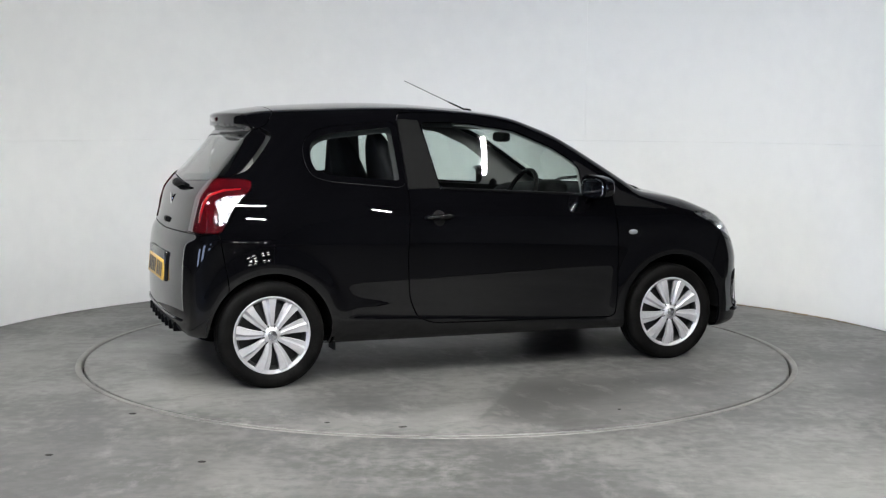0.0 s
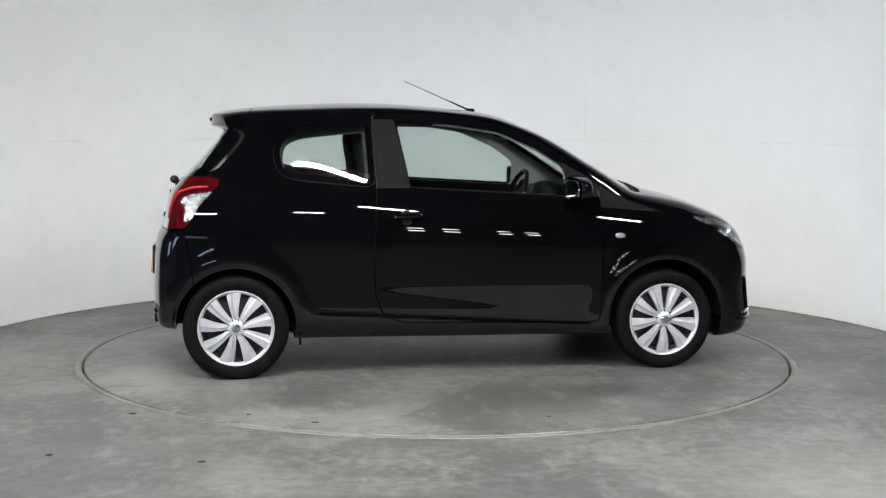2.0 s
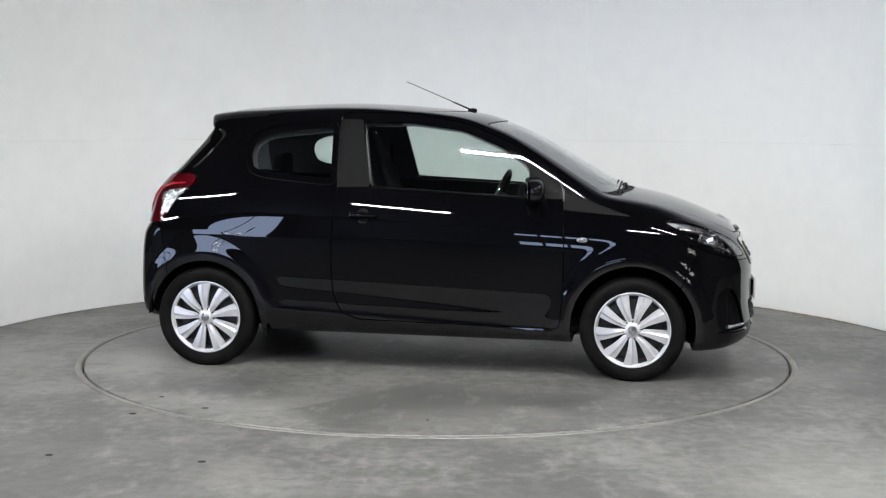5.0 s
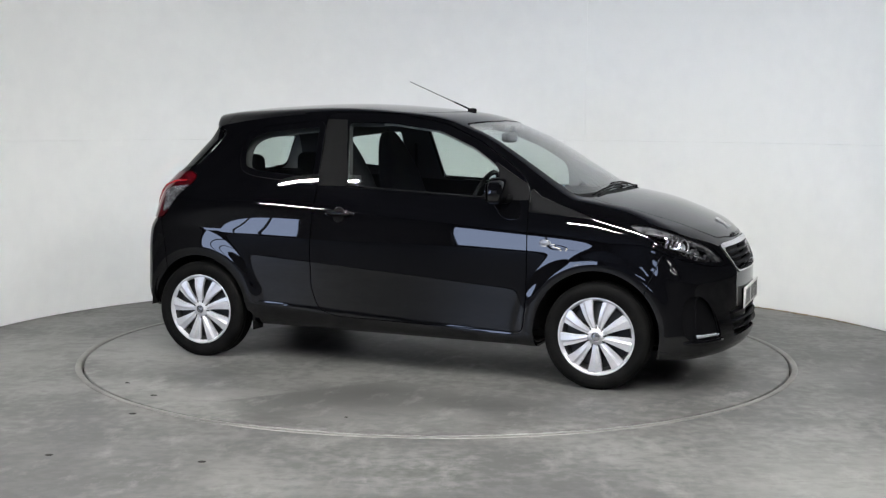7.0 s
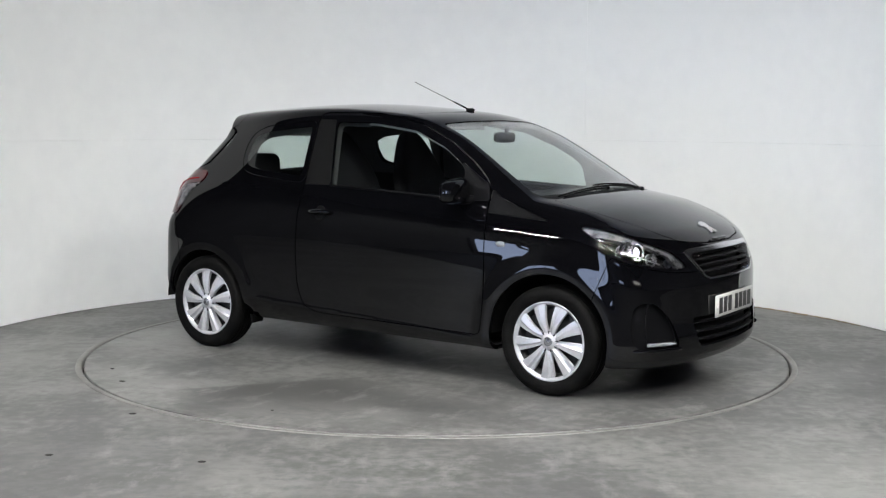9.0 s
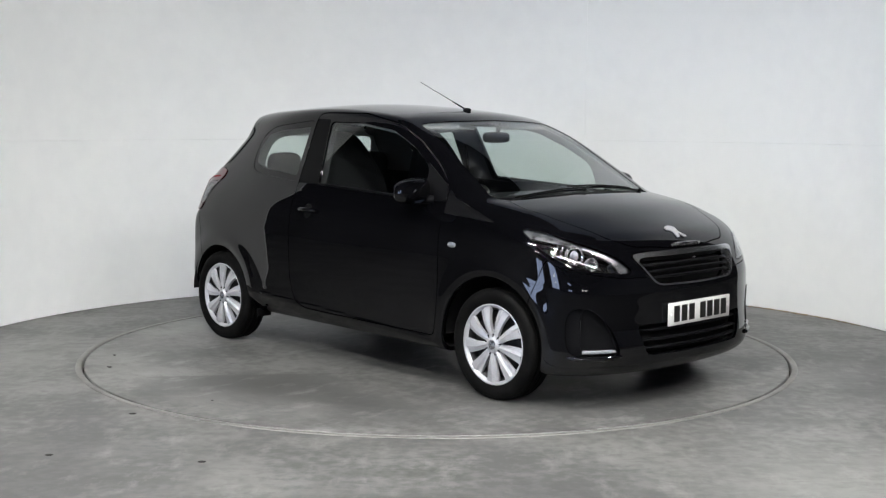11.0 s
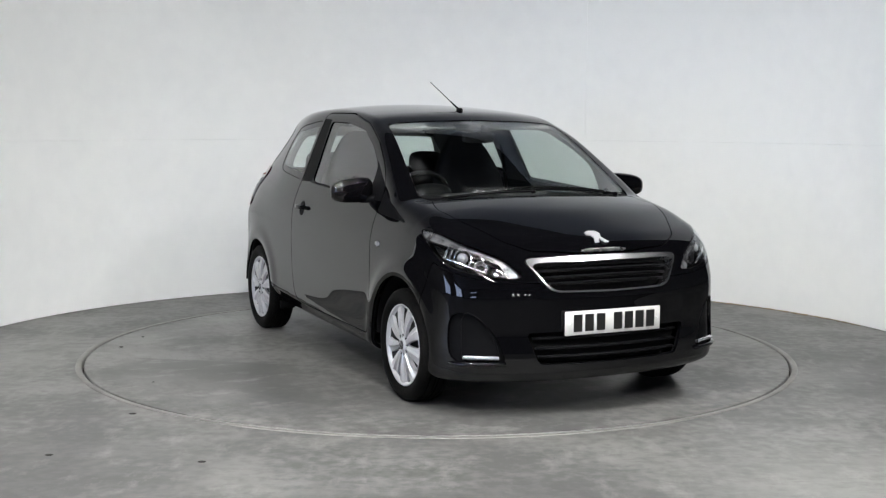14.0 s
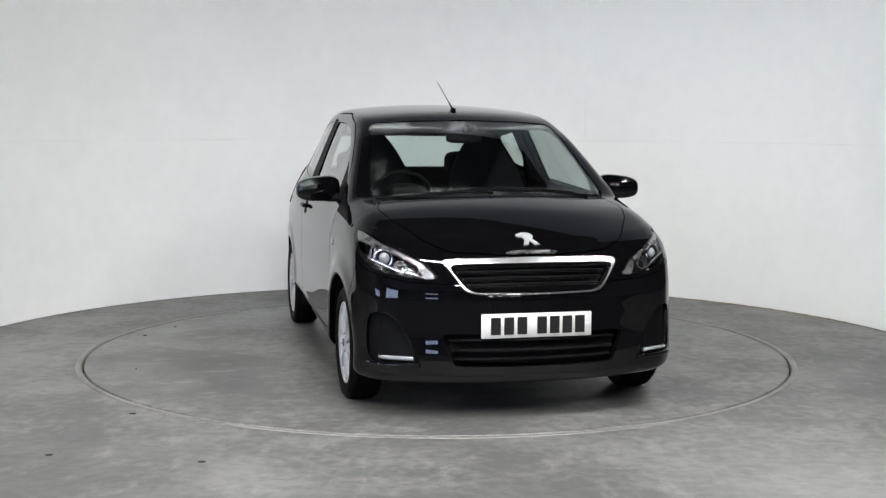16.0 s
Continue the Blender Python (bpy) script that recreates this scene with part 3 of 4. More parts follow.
def half(mesh, side):
    return tidy((mesh[0], mesh[1][np.sign(mesh[0][mesh[1]][:, :, 1].mean(1)) == side]))


def panel(name, mesh, mat, parent=None, label="", thick=0.012, lift=0.0, lip=True):
    """A panel of the skin as a mesh with turned-in edges. lift: metres out of the skin, below zero into it."""
    v, t = mesh
    n = skin_normal(v)
    v = v + n * lift
    e = np.sort(np.concatenate([t[:, [0, 1]], t[:, [1, 2]], t[:, [2, 0]]]), 1)
    d = np.concatenate([t[:, [0, 1]], t[:, [1, 2]], t[:, [2, 0]]])
    _, i, cnt = np.unique(e, axis=0, return_index=True, return_counts=True)
    b = d[i[cnt == 1]]
    verts, norms, faces = [v], [n], [t]
    if lip and len(b):
        a0, a1 = v[b[:, 0]], v[b[:, 1]]
        i0, i1 = a0 - n[b[:, 0]] * thick, a1 - n[b[:, 1]] * thick
        side = np.cross(a1 - a0, n[b[:, 0]])
        side = side / np.maximum(np.linalg.norm(side, axis=1, keepdims=True), 1e-9)
        m, k = len(v), len(b)
        verts += [a0, a1, i1, i0]
        norms += [side] * 4
        r = np.arange(k)
        faces += [np.stack([m + r, m + 3 * k + r, m + 2 * k + r], 1), np.stack([m + r, m + 2 * k + r, m + k + r], 1)]
    verts, norms, faces = np.concatenate(verts), np.concatenate(norms), np.concatenate(faces)
    me = bpy.data.meshes.new(name)
    me.from_pydata(verts.tolist(), [], faces.tolist())
    me.shade_smooth()
    me.normals_split_custom_set_from_vertices(norms.tolist())
    me.materials.append(mat)
    ob = new(name, me)
    ob.parent = parent
    if label:
        ob["label"] = label
    return ob


def on_skin(x, y, z, out=0.0):
    p = onto_skin(np.array([[x, y, z]], float), 8)
    return Vector(p[0] + out * skin_normal(p)[0])


# outlines of the panels, seen from the side (x, z), from the front (y, z) and from above (x, y)
DOOR = [(-0.44, 1.36), (-0.43, 1.396), (-0.39, 1.405), (-0.035, 1.401), (0.276, 1.344), (0.49, 1.253), (0.673, 1.138), (0.768, 1.056),
        (0.797, 1.0), (0.806, 0.69), (0.804, 0.447), (0.787, 0.270), (-0.296, 0.290), (-0.395, 0.326), (-0.44, 0.44), (-0.447, 0.655), (-0.425, 1.0)]
B_PILLAR = [(-0.50, 1.372), (-0.318, 1.366), (-0.243, 1.004), (-0.50, 1.000)]
DOOR_GLASS = [(-0.305, 1.353), (-0.034, 1.347), (0.244, 1.308), (0.458, 1.218), (0.585, 1.135), (0.612, 1.10), (0.615, 0.957), (-0.24, 1.003)]
SAIL = [(0.585, 1.15), (0.785, 1.03), (0.80, 0.953), (0.60, 0.950)]
FENDER_TRIM = [(0.80, 1.02), (0.80, 0.895), (1.165, 0.866), (1.012, 0.92), (0.858, 0.975)]
QUARTER = [(-0.955, 1.108), (-0.972, 1.19), (-0.946, 1.276), (-0.851, 1.324), (-0.446, 1.364), (-0.430, 1.006), (-0.848, 1.045), (-0.927, 1.068)]
TAIL_LAMP = [(-1.244, 1.047), (-1.250, 1.009), (-1.304, 0.964), (-1.352, 0.915), (-1.39, 0.845), (-1.42, 0.795), (-1.62, 0.79), (-1.62, 1.06), (-1.28, 1.060)]
TAIL_CLEAR = [(-1.275, 0.985), (-1.350, 0.918), (-1.388, 0.848), (-1.43, 0.825), (-1.425, 0.90), (-1.44, 0.950), (-1.38, 0.972)]
HEAD_LAMP = [(1.312, 0.850), (1.435, 0.839), (1.500, 0.821), (1.556, 0.800), (1.626, 0.769), (1.694, 0.727), (1.729, 0.686), (1.757, 0.645), (1.700, 0.656),
             (1.636, 0.674), (1.575, 0.702), (1.521, 0.732), (1.417, 0.793)]
GRILLE = [(-0.1, 0.743), (0.145, 0.739), (0.36, 0.735), (0.405, 0.730), (0.412, 0.712), (0.387, 0.68), (0.327, 0.597), (0.285, 0.581), (-0.1, 0.575)]
GRILLE_HOLE = [(-0.1, 0.716), (0.35, 0.713), (0.388, 0.704), (0.379, 0.686), (0.318, 0.606), (0.280, 0.590), (-0.1, 0.584)]
LOW_GRILLE = [(-0.1, 0.404), (0.41, 0.404), (0.43, 0.395), (0.38, 0.265), (0.36, 0.255), (-0.1, 0.252)]
FOG = [(0.735, 0.472), (0.705, 0.497), (0.662, 0.488), (0.598, 0.444), (0.553, 0.372), (0.526, 0.288), (0.530, 0.266), (0.666, 0.260), (0.735, 0.274), (0.742, 0.36)]
BONNET = [(1.168, -0.1), (1.150, 0.25), (1.078, 0.585), (1.246, 0.625), (1.395, 0.588), (1.621, 0.478), (1.70, 0.37), (1.742, 0.15), (1.752, -0.1)]
WINDSCREEN = [(-0.1, 1.366), (0.3, 1.358), (0.50, 1.345), (0.525, 1.325), (0.618, 0.98), (0.4, 0.987), (-0.1, 0.992)]
COWL = [(0.9, -0.1), (1.168, -0.1), (1.150, 0.25), (1.078, 0.585), (0.97, 0.625), (0.85, 0.5)]
REAR_GLASS = [(-0.1, 1.284), (0.46, 1.276), (0.50, 1.262), (0.612, 1.08), (0.60, 1.055), (-0.1, 1.025)]
TAILGATE = [(-0.1, 1.345), (0.49, 1.335), (0.545, 1.30), (0.645, 1.07), (0.555, 1.05), (0.552, 0.83), (0.52, 0.785), (-0.1, 0.772)]
FRONT_BUMPER = [(1.36, 0.05), (1.415, 0.50), (1.50, 0.716), (1.545, 0.690), (1.72, 0.632), (2.0, 0.60), (2.0, 0.05)]
REAR_BUMPER = [(-1.36, 0.05), (-1.39, 0.55), (-1.43, 0.792), (-1.7, 0.775), (-1.9, 0.77), (-1.9, 0.05)]
AXLE, WHEEL_R, HUB_Z = 1.17, 0.277, 0.272


def wheel_arch(v):
    d = np.minimum(np.hypot(v[:, 0] - AXLE, v[:, 2] - 0.285), np.hypot(v[:, 0] + AXLE, v[:, 2] - 0.275) + 0.012)
    return np.maximum(d - 0.326, 0.5 - np.abs(v[:, 1]))


def flat_side(v):
    return 0.42 - np.abs(v[:, 1])


def build_body(car):
    whole = body_skin()
    _, m = split(whole, wheel_arch)
    # inner lining, a little inside the skin, open at the windows
    screen = region(WINDSCREEN, "yz", lambda v: 0.2 - v[:, 0])
    back = region(REAR_GLASS, "yz", lambda v: v[:, 0] + 1.0)
    d_glass, q_glass = region(DOOR_GLASS, "xz", flat_side, 0.03), region(QUARTER, "xz", flat_side, 0.06)
    inner = m
    for f, grow in ((screen, -0.004), (back, 0.0), (d_glass, 0.004), (q_glass, 0.045)):
        d = f(inner[0])
        inner = split(inner, d + grow)[1]
    for f in (region(GRILLE, "yz", lambda v: 1.5 - v[:, 0]), region(LOW_GRILLE, "yz", lambda v: 1.5 - v[:, 0]), region(FOG, "yz", lambda v: 1.4 - v[:, 0]),
              region(HEAD_LAMP, "xz", lambda v: 0.36 - np.abs(v[:, 1]))):
        inner = split(inner, f(inner[0]))[1]
    light, dark = split(inner, lambda v: np.maximum(0.99 - 0.05 * v[:, 0] - v[:, 2], v[:, 0] - 0.98))
    side_lining, light = split(light, lambda v: np.maximum(v[:, 0] + 0.1, np.maximum(v[:, 2] - 1.39, -1.22 - v[:, 0])))
    for s in (-1, 1):
        panel("quarter_lining", half(side_lining, s), DARK_LINING, car, "grey rear side lining", lift=-0.05, lip=False)
    panel("headlining", light, LINING, car, "pale grey roof and pillar lining", lift=-0.028, lip=False)
    panel("inner_body", dark, DARK_TRIM, car, "dark inner body", lift=-0.022, lip=False)

    g, m = take(m, screen, 0.004)
    glass_ob = panel("windscreen", g, SCREEN_GLASS, car, "greenish windscreen with dried water marks", thick=0.005, lift=-0.002)
    glass_ob.visible_shadow = False
    g, m = take(m, back, 0.004)
    rear_glass = g
    b, m = take(m, region(BONNET, "xy", lambda v: 0.62 - v[:, 2]), 0.005)
    panel("bonnet", b, PAINT, car, "glossy black bonnet")
    b, m = take(m, region(COWL, "xy", lambda v: 0.90 - v[:, 2]), 0.003)
    panel("cowl", b, PLASTIC, car, "matte black cowl below the windscreen", lift=-0.008)
    # head lamps
    lamp_field = region(HEAD_LAMP, "xz", lambda v: 0.36 - np.abs(v[:, 1]))
    lamp, m = take(m, lamp_field, 0.004)
    heads = {s: half(lamp, s) for s in (-1, 1)}
    # grille
    gr, m = take(m, region(GRILLE, "yz", lambda v: 1.5 - v[:, 0], 0.02), 0.003)
    hole, ring = take(gr, region(GRILLE_HOLE, "yz", lambda v: 1.5 - v[:, 0], 0.02))
    fog, m = take(m, region(FOG, "yz", lambda v: 1.4 - v[:, 0]))
    low, m = take(m, region(LOW_GRILLE, "yz", lambda v: 1.5 - v[:, 0]))
    # tail lamps
    lamp, m = take(m, region(TAIL_LAMP, "xz", lambda v: np.maximum(0.545 - np.abs(v[:, 1]), v[:, 0] + 1.0), 0.02), 0.004)
    tails = {s: half(lamp, s) for s in (-1, 1)}
    trim, m = take(m, region(FENDER_TRIM, "xz", flat_side, 0.01), 0.003)
    wing, m = take(m, region([(-1.02, 1.6), (-1.075, 1.42), (-1.13, 1.335), (-1.20, 1.305), (-1.5, 1.292), (-1.5, 1.6)], "xz", None, 0.01), 0.003)
    doors, m = take(m, region(DOOR, "xz", flat_side), 0.006)
    quarter, m = take(m, q_glass, 0.003)
    gate, m = take(m, region(TAILGATE, "yz", lambda v: v[:, 0] + 1.0), 0.005)
    fb, m = take(m, region(FRONT_BUMPER, "xz", None, 0.02), 0.004)
    rb, m = take(m, region(REAR_BUMPER, "xz", None, 0.02), 0.004)
    panel("body_shell", m, PAINT, car, "glossy black painted body shell")
    bumper = panel("front_bumper", fb, PAINT, car, "glossy black front bumper")
    low_rb, rb = take(rb, region([(-0.1, 0.33), (0.5, 0.31), (0.60, 0.26), (0.62, 0.05), (-0.1, 0.05)], "yz"), 0.003)
    panel("rear_bumper", rb, PAINT, car, "glossy black rear bumper")
    panel("rear_valance", low_rb, PLASTIC, car, "matte dark lower bumper", lift=-0.006)
    gate_ob = panel("tailgate", gate, PAINT, car, "glossy black tailgate")
    panel("spoiler", wing, PAINT, gate_ob, "glossy black roof spoiler")
    o = panel("rear_window", rear_glass, GLASS, gate_ob, "tinted rear window", thick=0.005, lift=-0.002)
    o.visible_shadow = False
    for s in (-1, 1):
        panel("fender_trim", half(trim, s), PLASTIC, car, "matte dark plastic triangle behind the bonnet", lift=-0.002)
        build_door(car, half(doors, s), s)
        clear, frit = take(half(quarter, s), lambda v: q_glass(v) + 0.035)
        o = panel("quarter_window", clear, GLASS, car, "tinted fixed side window", thick=0.001, lift=-0.002)
        panel("glass_border", frit, PAINT, o, "black glass border", lift=-0.002, lip=False)
        o.visible_shadow = False
        build_tail_lamp(car, tails[s], s)
        build_head_lamp(car, heads[s], s)
        build_fog(bumper, half(fog, s), s)
    build_grille(car, ring, hole, bumper, low)
    return gate_ob


def build_door(car, mesh, s):
    pillar, mesh = take(mesh, region(B_PILLAR, "xz", None, 0.01), 0.002)
    pane, mesh = take(mesh, region(DOOR_GLASS, "xz", None, 0.03), 0.003)
    sail, mesh = take(mesh, region(SAIL, "xz", None, 0.01), 0.002)
    door = panel("door", mesh, PAINT, car, "closed glossy black door")
    panel("pillar_trim", pillar, PILLAR, door, "satin dark grey pillar film", lift=-0.001)
    o = panel("window_glass", pane, GLASS, door, "greenish door glass", thick=0.005, lift=-0.007)
    o.visible_shadow = False
    panel("sail_panel", sail, PLASTIC, door, "matte black mirror mount", lift=-0.001)
    a = [on_skin(-0.24 + 0.855 * k / 12, s * 0.73, 0.999 - 0.046 * k / 12, 0.002) for k in range(13)]
    part("waist_seal", tube(a, 0.007, 8), PLASTIC, door)
    # handle: a near-flat disc, its dark colour painting the dish's shade, and a grip bar across it
    c = on_skin(-0.272, s * 0.79, 0.848, 0.0015)
    bm = lathe([(0.0, -0.0006), (0.026, -0.0004), (0.036, 0.0012), (0.040, 0.0014), (0.0425, -0.0015)], 36, "Z")
    bmesh.ops.scale(bm, vec=(0.86, 1.0, 1.0), verts=bm.verts)
    nrm = Vector(skin_normal(np.array([c]))[0])
    along = (Vector((1, 0, 0)) - nrm * nrm.x).normalized()
    bmesh.ops.transform(bm, matrix=Matrix.Translation(c) @ Matrix((along, nrm.cross(along), nrm)).transposed().to_4x4(), verts=bm.verts)
    part("handle_dish_shade", bm, DARK_TRIM, door, "near-flat dark oval painted as the shade of the handle recess")
    pts = [on_skin(-0.345 + 0.15 * k / 8, s * 0.79, 0.853, 0.012 + 0.016 * math.sin(math.pi * k / 8)) for k in range(9)]
    bm = tube(pts, [0.009] + [0.0135] * 7 + [0.009], 10)
    part("door_handle", bm, PAINT, door, "glossy black grip handle")
    c = on_skin(-0.335, s * 0.79, 0.853, 0.024)
    part("lock_barrel", lathe([(0.0, 0.003), (0.007, 0.003), (0.008, 0.0)], 16, "Y", at=c), CHROME, door)


def build_tail_lamp(car, mesh, s):
    clear, red = take(mesh, region(TAIL_CLEAR, "xz", lambda v: 0.60 - np.abs(v[:, 1]), 0.012), 0.002)
    lamp = panel("tail_lamp", red, RED_LENS, car, "red wraparound tail lamp", lift=0.006)
    line = [(-1.30, 0.995), (-1.38, 0.992), (-1.455, 0.978), (-1.478, 0.94), (-1.482, 0.89), (-1.475, 0.835)]
    part("light_guide", tube([on_skin(x, s * 0.66, z, 0.0045) for x, z in line], [0.004, 0.008, 0.010, 0.010, 0.010, 0.006], 8), BRIGHT_RED, lamp, "bright red light guide")
    panel("reverse_lens", clear, LAMP_METAL, lamp, "clear white lens", lift=0.005)


def build_head_lamp(car, mesh, s):
    lamp = panel("head_lamp", mesh, CLEAR, car, "clear almond headlamp lens", thick=0.02, lift=0.001)
    lamp.visible_shadow = False
    top_edge = lambda v: np.interp(v[:, 0], [1.312, 1.435, 1.556, 1.626, 1.694, 1.757], [0.850, 0.839, 0.800, 0.769, 0.727, 0.645])
    bright, dark = split(mesh, lambda v: top_edge(v) - v[:, 2] - np.interp(v[:, 0], [1.33, 1.42, 1.52, 1.62, 1.70, 1.75], [0.045, 0.034, 0.020, 0.010, 0.016, 0.030]))
    panel("bucket", dark, GLOSS_PLASTIC, lamp, "black lamp housing", lift=-0.055, lip=False)
    panel("reflector_shell", bright, LAMP_SHELL, lamp, "silver blade along the upper edge", thick=0.02, lift=-0.012)
    # silver reflector bowl with a projector lens
    at = on_skin(1.592, s * 0.665, 0.740, -0.030)
    way = Vector((1, s * 0.42, 0.05)).normalized()
    turn = Vector((1, 0, 0)).rotation_difference(way).to_matrix().to_4x4()

    def aimed(bm, p):
        bmesh.ops.transform(bm, matrix=Matrix.Translation(p) @ turn, verts=bm.verts)
        return bm

    part("reflector", aimed(lathe([(0.029, -0.03), (0.034, 0.0), (0.040, 0.012), (0.043, 0.010), (0.040, -0.03)], 40, "X"), at), CHROME, lamp, "bright reflector ring")
    part("projector_hood", aimed(lathe([(0.024, -0.02), (0.0275, 0.005), (0.0295, 0.006), (0.0295, -0.02)], 32, "X"), at), GLOSS_PLASTIC, lamp, "black ring round the projector")
    part("projector", aimed(lathe([(0.0, 0.012), (0.012, 0.010), (0.022, 0.002), (0.028, -0.012)], 32, "X"), at), WHITE_LENS, lamp, "round projector lens")
    bar = [on_skin(1.53 + 0.16 * k / 8, s * (0.735 - 0.15 * k / 8), 0.735 - 0.063 * k / 8, -0.016) for k in range(9)]
    part("light_bar", tube(bar, [0.004] + [0.007] * 7 + [0.004], 8), CHROME, lamp, "bright bar along the lower edge")
    for x, y, z, wide in ((1.655, 0.600, 0.706, 0.058), (1.710, 0.510, 0.684, 0.036)):
        p = on_skin(x, s * y, z, -0.046)
        part("turn_reflector", aimed(lathe([(0.0, -0.016), (wide * 0.3, -0.012), (wide * 0.5, 0.006), (wide * 0.56, 0.004), (wide * 0.5, -0.016)], 20, "X"), p), LAMP_METAL, lamp, "bright turn signal bowl")
    for k in range(3):
        p = on_skin(1.515 + 0.020 * k, s * (0.715 - 0.016 * k), 0.764 - 0.006 * k, -0.034)
        part("side_fin", block((0.008, 0.012, 0.055 - 0.008 * k), p, 0.003, 2, Matrix.Rotation(s * -0.9, 3, "Z") @ Matrix.Rotation(0.35, 3, "Y")), LAMP_METAL, lamp, "silver outer fin")


def build_fog(bumper, mesh, s):
    pocket = panel("fog_pocket", mesh, PLASTIC, bumper, "matte dark plastic side pocket", lift=-0.018, lip=False)
    rim = panel("pocket_rim", mesh, PAINT, bumper, thick=0.022, lift=0.0)
    rim.data.clear_geometry()
    v, t = mesh
    n = skin_normal(v)
    e = np.sort(np.concatenate([t[:, [0, 1]], t[:, [1, 2]], t[:, [2, 0]]]), 1)
    u, cnt = np.unique(e, axis=0, return_counts=True)
    b = u[cnt == 1]
    k = len(b)
    o = np.concatenate([v[b[:, 0]], v[b[:, 1]], v[b[:, 1]] - 0.02 * n[b[:, 1]], v[b[:, 0]] - 0.02 * n[b[:, 0]]])
    r = np.arange(k)
    rim.data.from_pydata(o.tolist(), [], np.stack([r, k + r, 2 * k + r, 3 * k + r], 1).tolist())
    edge = [on_skin(1.70, s * y, z, 0.001) for y, z in rounded(FOG, 0.03)[::2]]
    part("pocket_trim", tube(edge + edge[:1], 0.0025, 6), PLASTIC, bumper)
    pts = [on_skin(1.64 + 0.11 * j / 6, s * (0.668 - 0.115 * j / 6), 0.290, -0.004) for j in range(7)]
    bm = tube(pts, 0.012, 8)
    bmesh.ops.scale(bm, vec=(1, 1, 0.8), verts=bm.verts, space=Matrix.Translation((0, 0, -0.29)))
    part("day_lamp", bm, WHITE_LENS, bumper, "slim white daytime lamp strip")
    lip = [on_skin(1.60 + 0.16 * j / 8, s * (0.722 - 0.20 * j / 8), 0.262, 0.004) for j in range(9)]
    part("pocket_lip", tube(lip, [0.006] + [0.012] * 7 + [0.009], 10), PAINT, bumper)


def build_grille(car, ring, hole, bumper, low):
    g = panel("grille", hole, DARK_TRIM, car, "dark slatted grille in a chrome frame", lift=-0.06, lip=False)
    panel("grille_frame", ring, CHROME, g, "chrome grille frame", thick=0.05, lift=0.006)
    for z in (0.684, 0.652, 0.622):
        w = 0.355 - (0.685 - z) * 0.75
        pts = [on_skin(1.78, w * (j / 12 * 2 - 1), z, -0.022) for j in range(13)]
        bm = tube(pts, 0.011, 8)
        bmesh.ops.scale(bm, vec=(1.5, 1, 0.62), verts=bm.verts, space=Matrix.Translation((-1.76, 0, -z)))
        part("slat", bm, PLASTIC, g)
    pts = [on_skin(1.72, 0.12 * (j / 8 * 2 - 1), 0.741, 0.006) for j in range(9)]
    part("name_strip", tube(pts, [0.004] + [0.011] * 7 + [0.004], 8), LAMP_SHELL, g, "dull metal strip above the grille")
    panel("lower_grille", low, DARK_TRIM, bumper, "dark lower air intake", lift=-0.05, lip=False)
    for z in (0.375, 0.330, 0.290):
        w = 0.41 - (0.40 - z) * 0.3
        pts = [on_skin(1.84, w * (j / 12 * 2 - 1), z, -0.012) for j in range(13)]
        bm = tube(pts, 0.012, 8)
        bmesh.ops.scale(bm, vec=(1.4, 1, 0.55), verts=bm.verts, space=Matrix.Translation((-1.82, 0, -z)))
        part("intake_slat", bm, PLASTIC, bumper)
    plate = part("number_plate", block((0.006, 0.52, 0.111), (1.8335, 0, 0.4405), 0.002, 1), PLATE_WHITE, bumper, "white front plate with dark bars")
    part("plate_backing", block((0.05, 0.40, 0.09), (1.806, 0, 0.4405), 0.01), PLASTIC, bumper)
    for y in (-0.193, -0.131, -0.069, 0.024, 0.084, 0.144, 0.204):
        part("plate_bar", block((0.002, 0.046, 0.079), (1.8370, y, 0.4405), 0), INK, plate, smooth=False)
    for y in (-0.238, 0.240):
        part("plate_screw", lathe([(0.0, 0.003), (0.005, 0.002), (0.006, 0.0)], 12, "X", at=(1.8365, y, 0.4405)), HOUSING, plate)
    # chrome emblem on the bonnet's nose
    c = on_skin(1.6715, 0, 0.81)
    out = [(-0.045, 0.030), (-0.020, 0.042), (0.012, 0.040), (0.028, 0.020), (0.020, -0.002), (0.044, -0.038), (0.024, -0.040), (0.006, -0.012),
           (-0.004, -0.038), (-0.026, -0.040), (-0.014, -0.006), (-0.022, 0.010), (-0.042, 0.014)]
    bm = slab([(1.12 * u, 1.12 * w) for u, w in out], 0.006, "XY", 0.0, 0.0015)
    nrm = Vector(skin_normal(np.array([c]))[0])
    x_ax = Vector((0, 1, 0))
    y_ax = nrm.cross(x_ax)
    m = Matrix((x_ax, y_ax, nrm)).transposed().to_4x4()
    bmesh.ops.transform(bm, matrix=Matrix.Translation(c + nrm * 0.001) @ m, verts=bm.verts)
    part("emblem", bm, SILVER, car, "plain chrome emblem", smooth=False)


# ---- wheels ----
TREAD = []


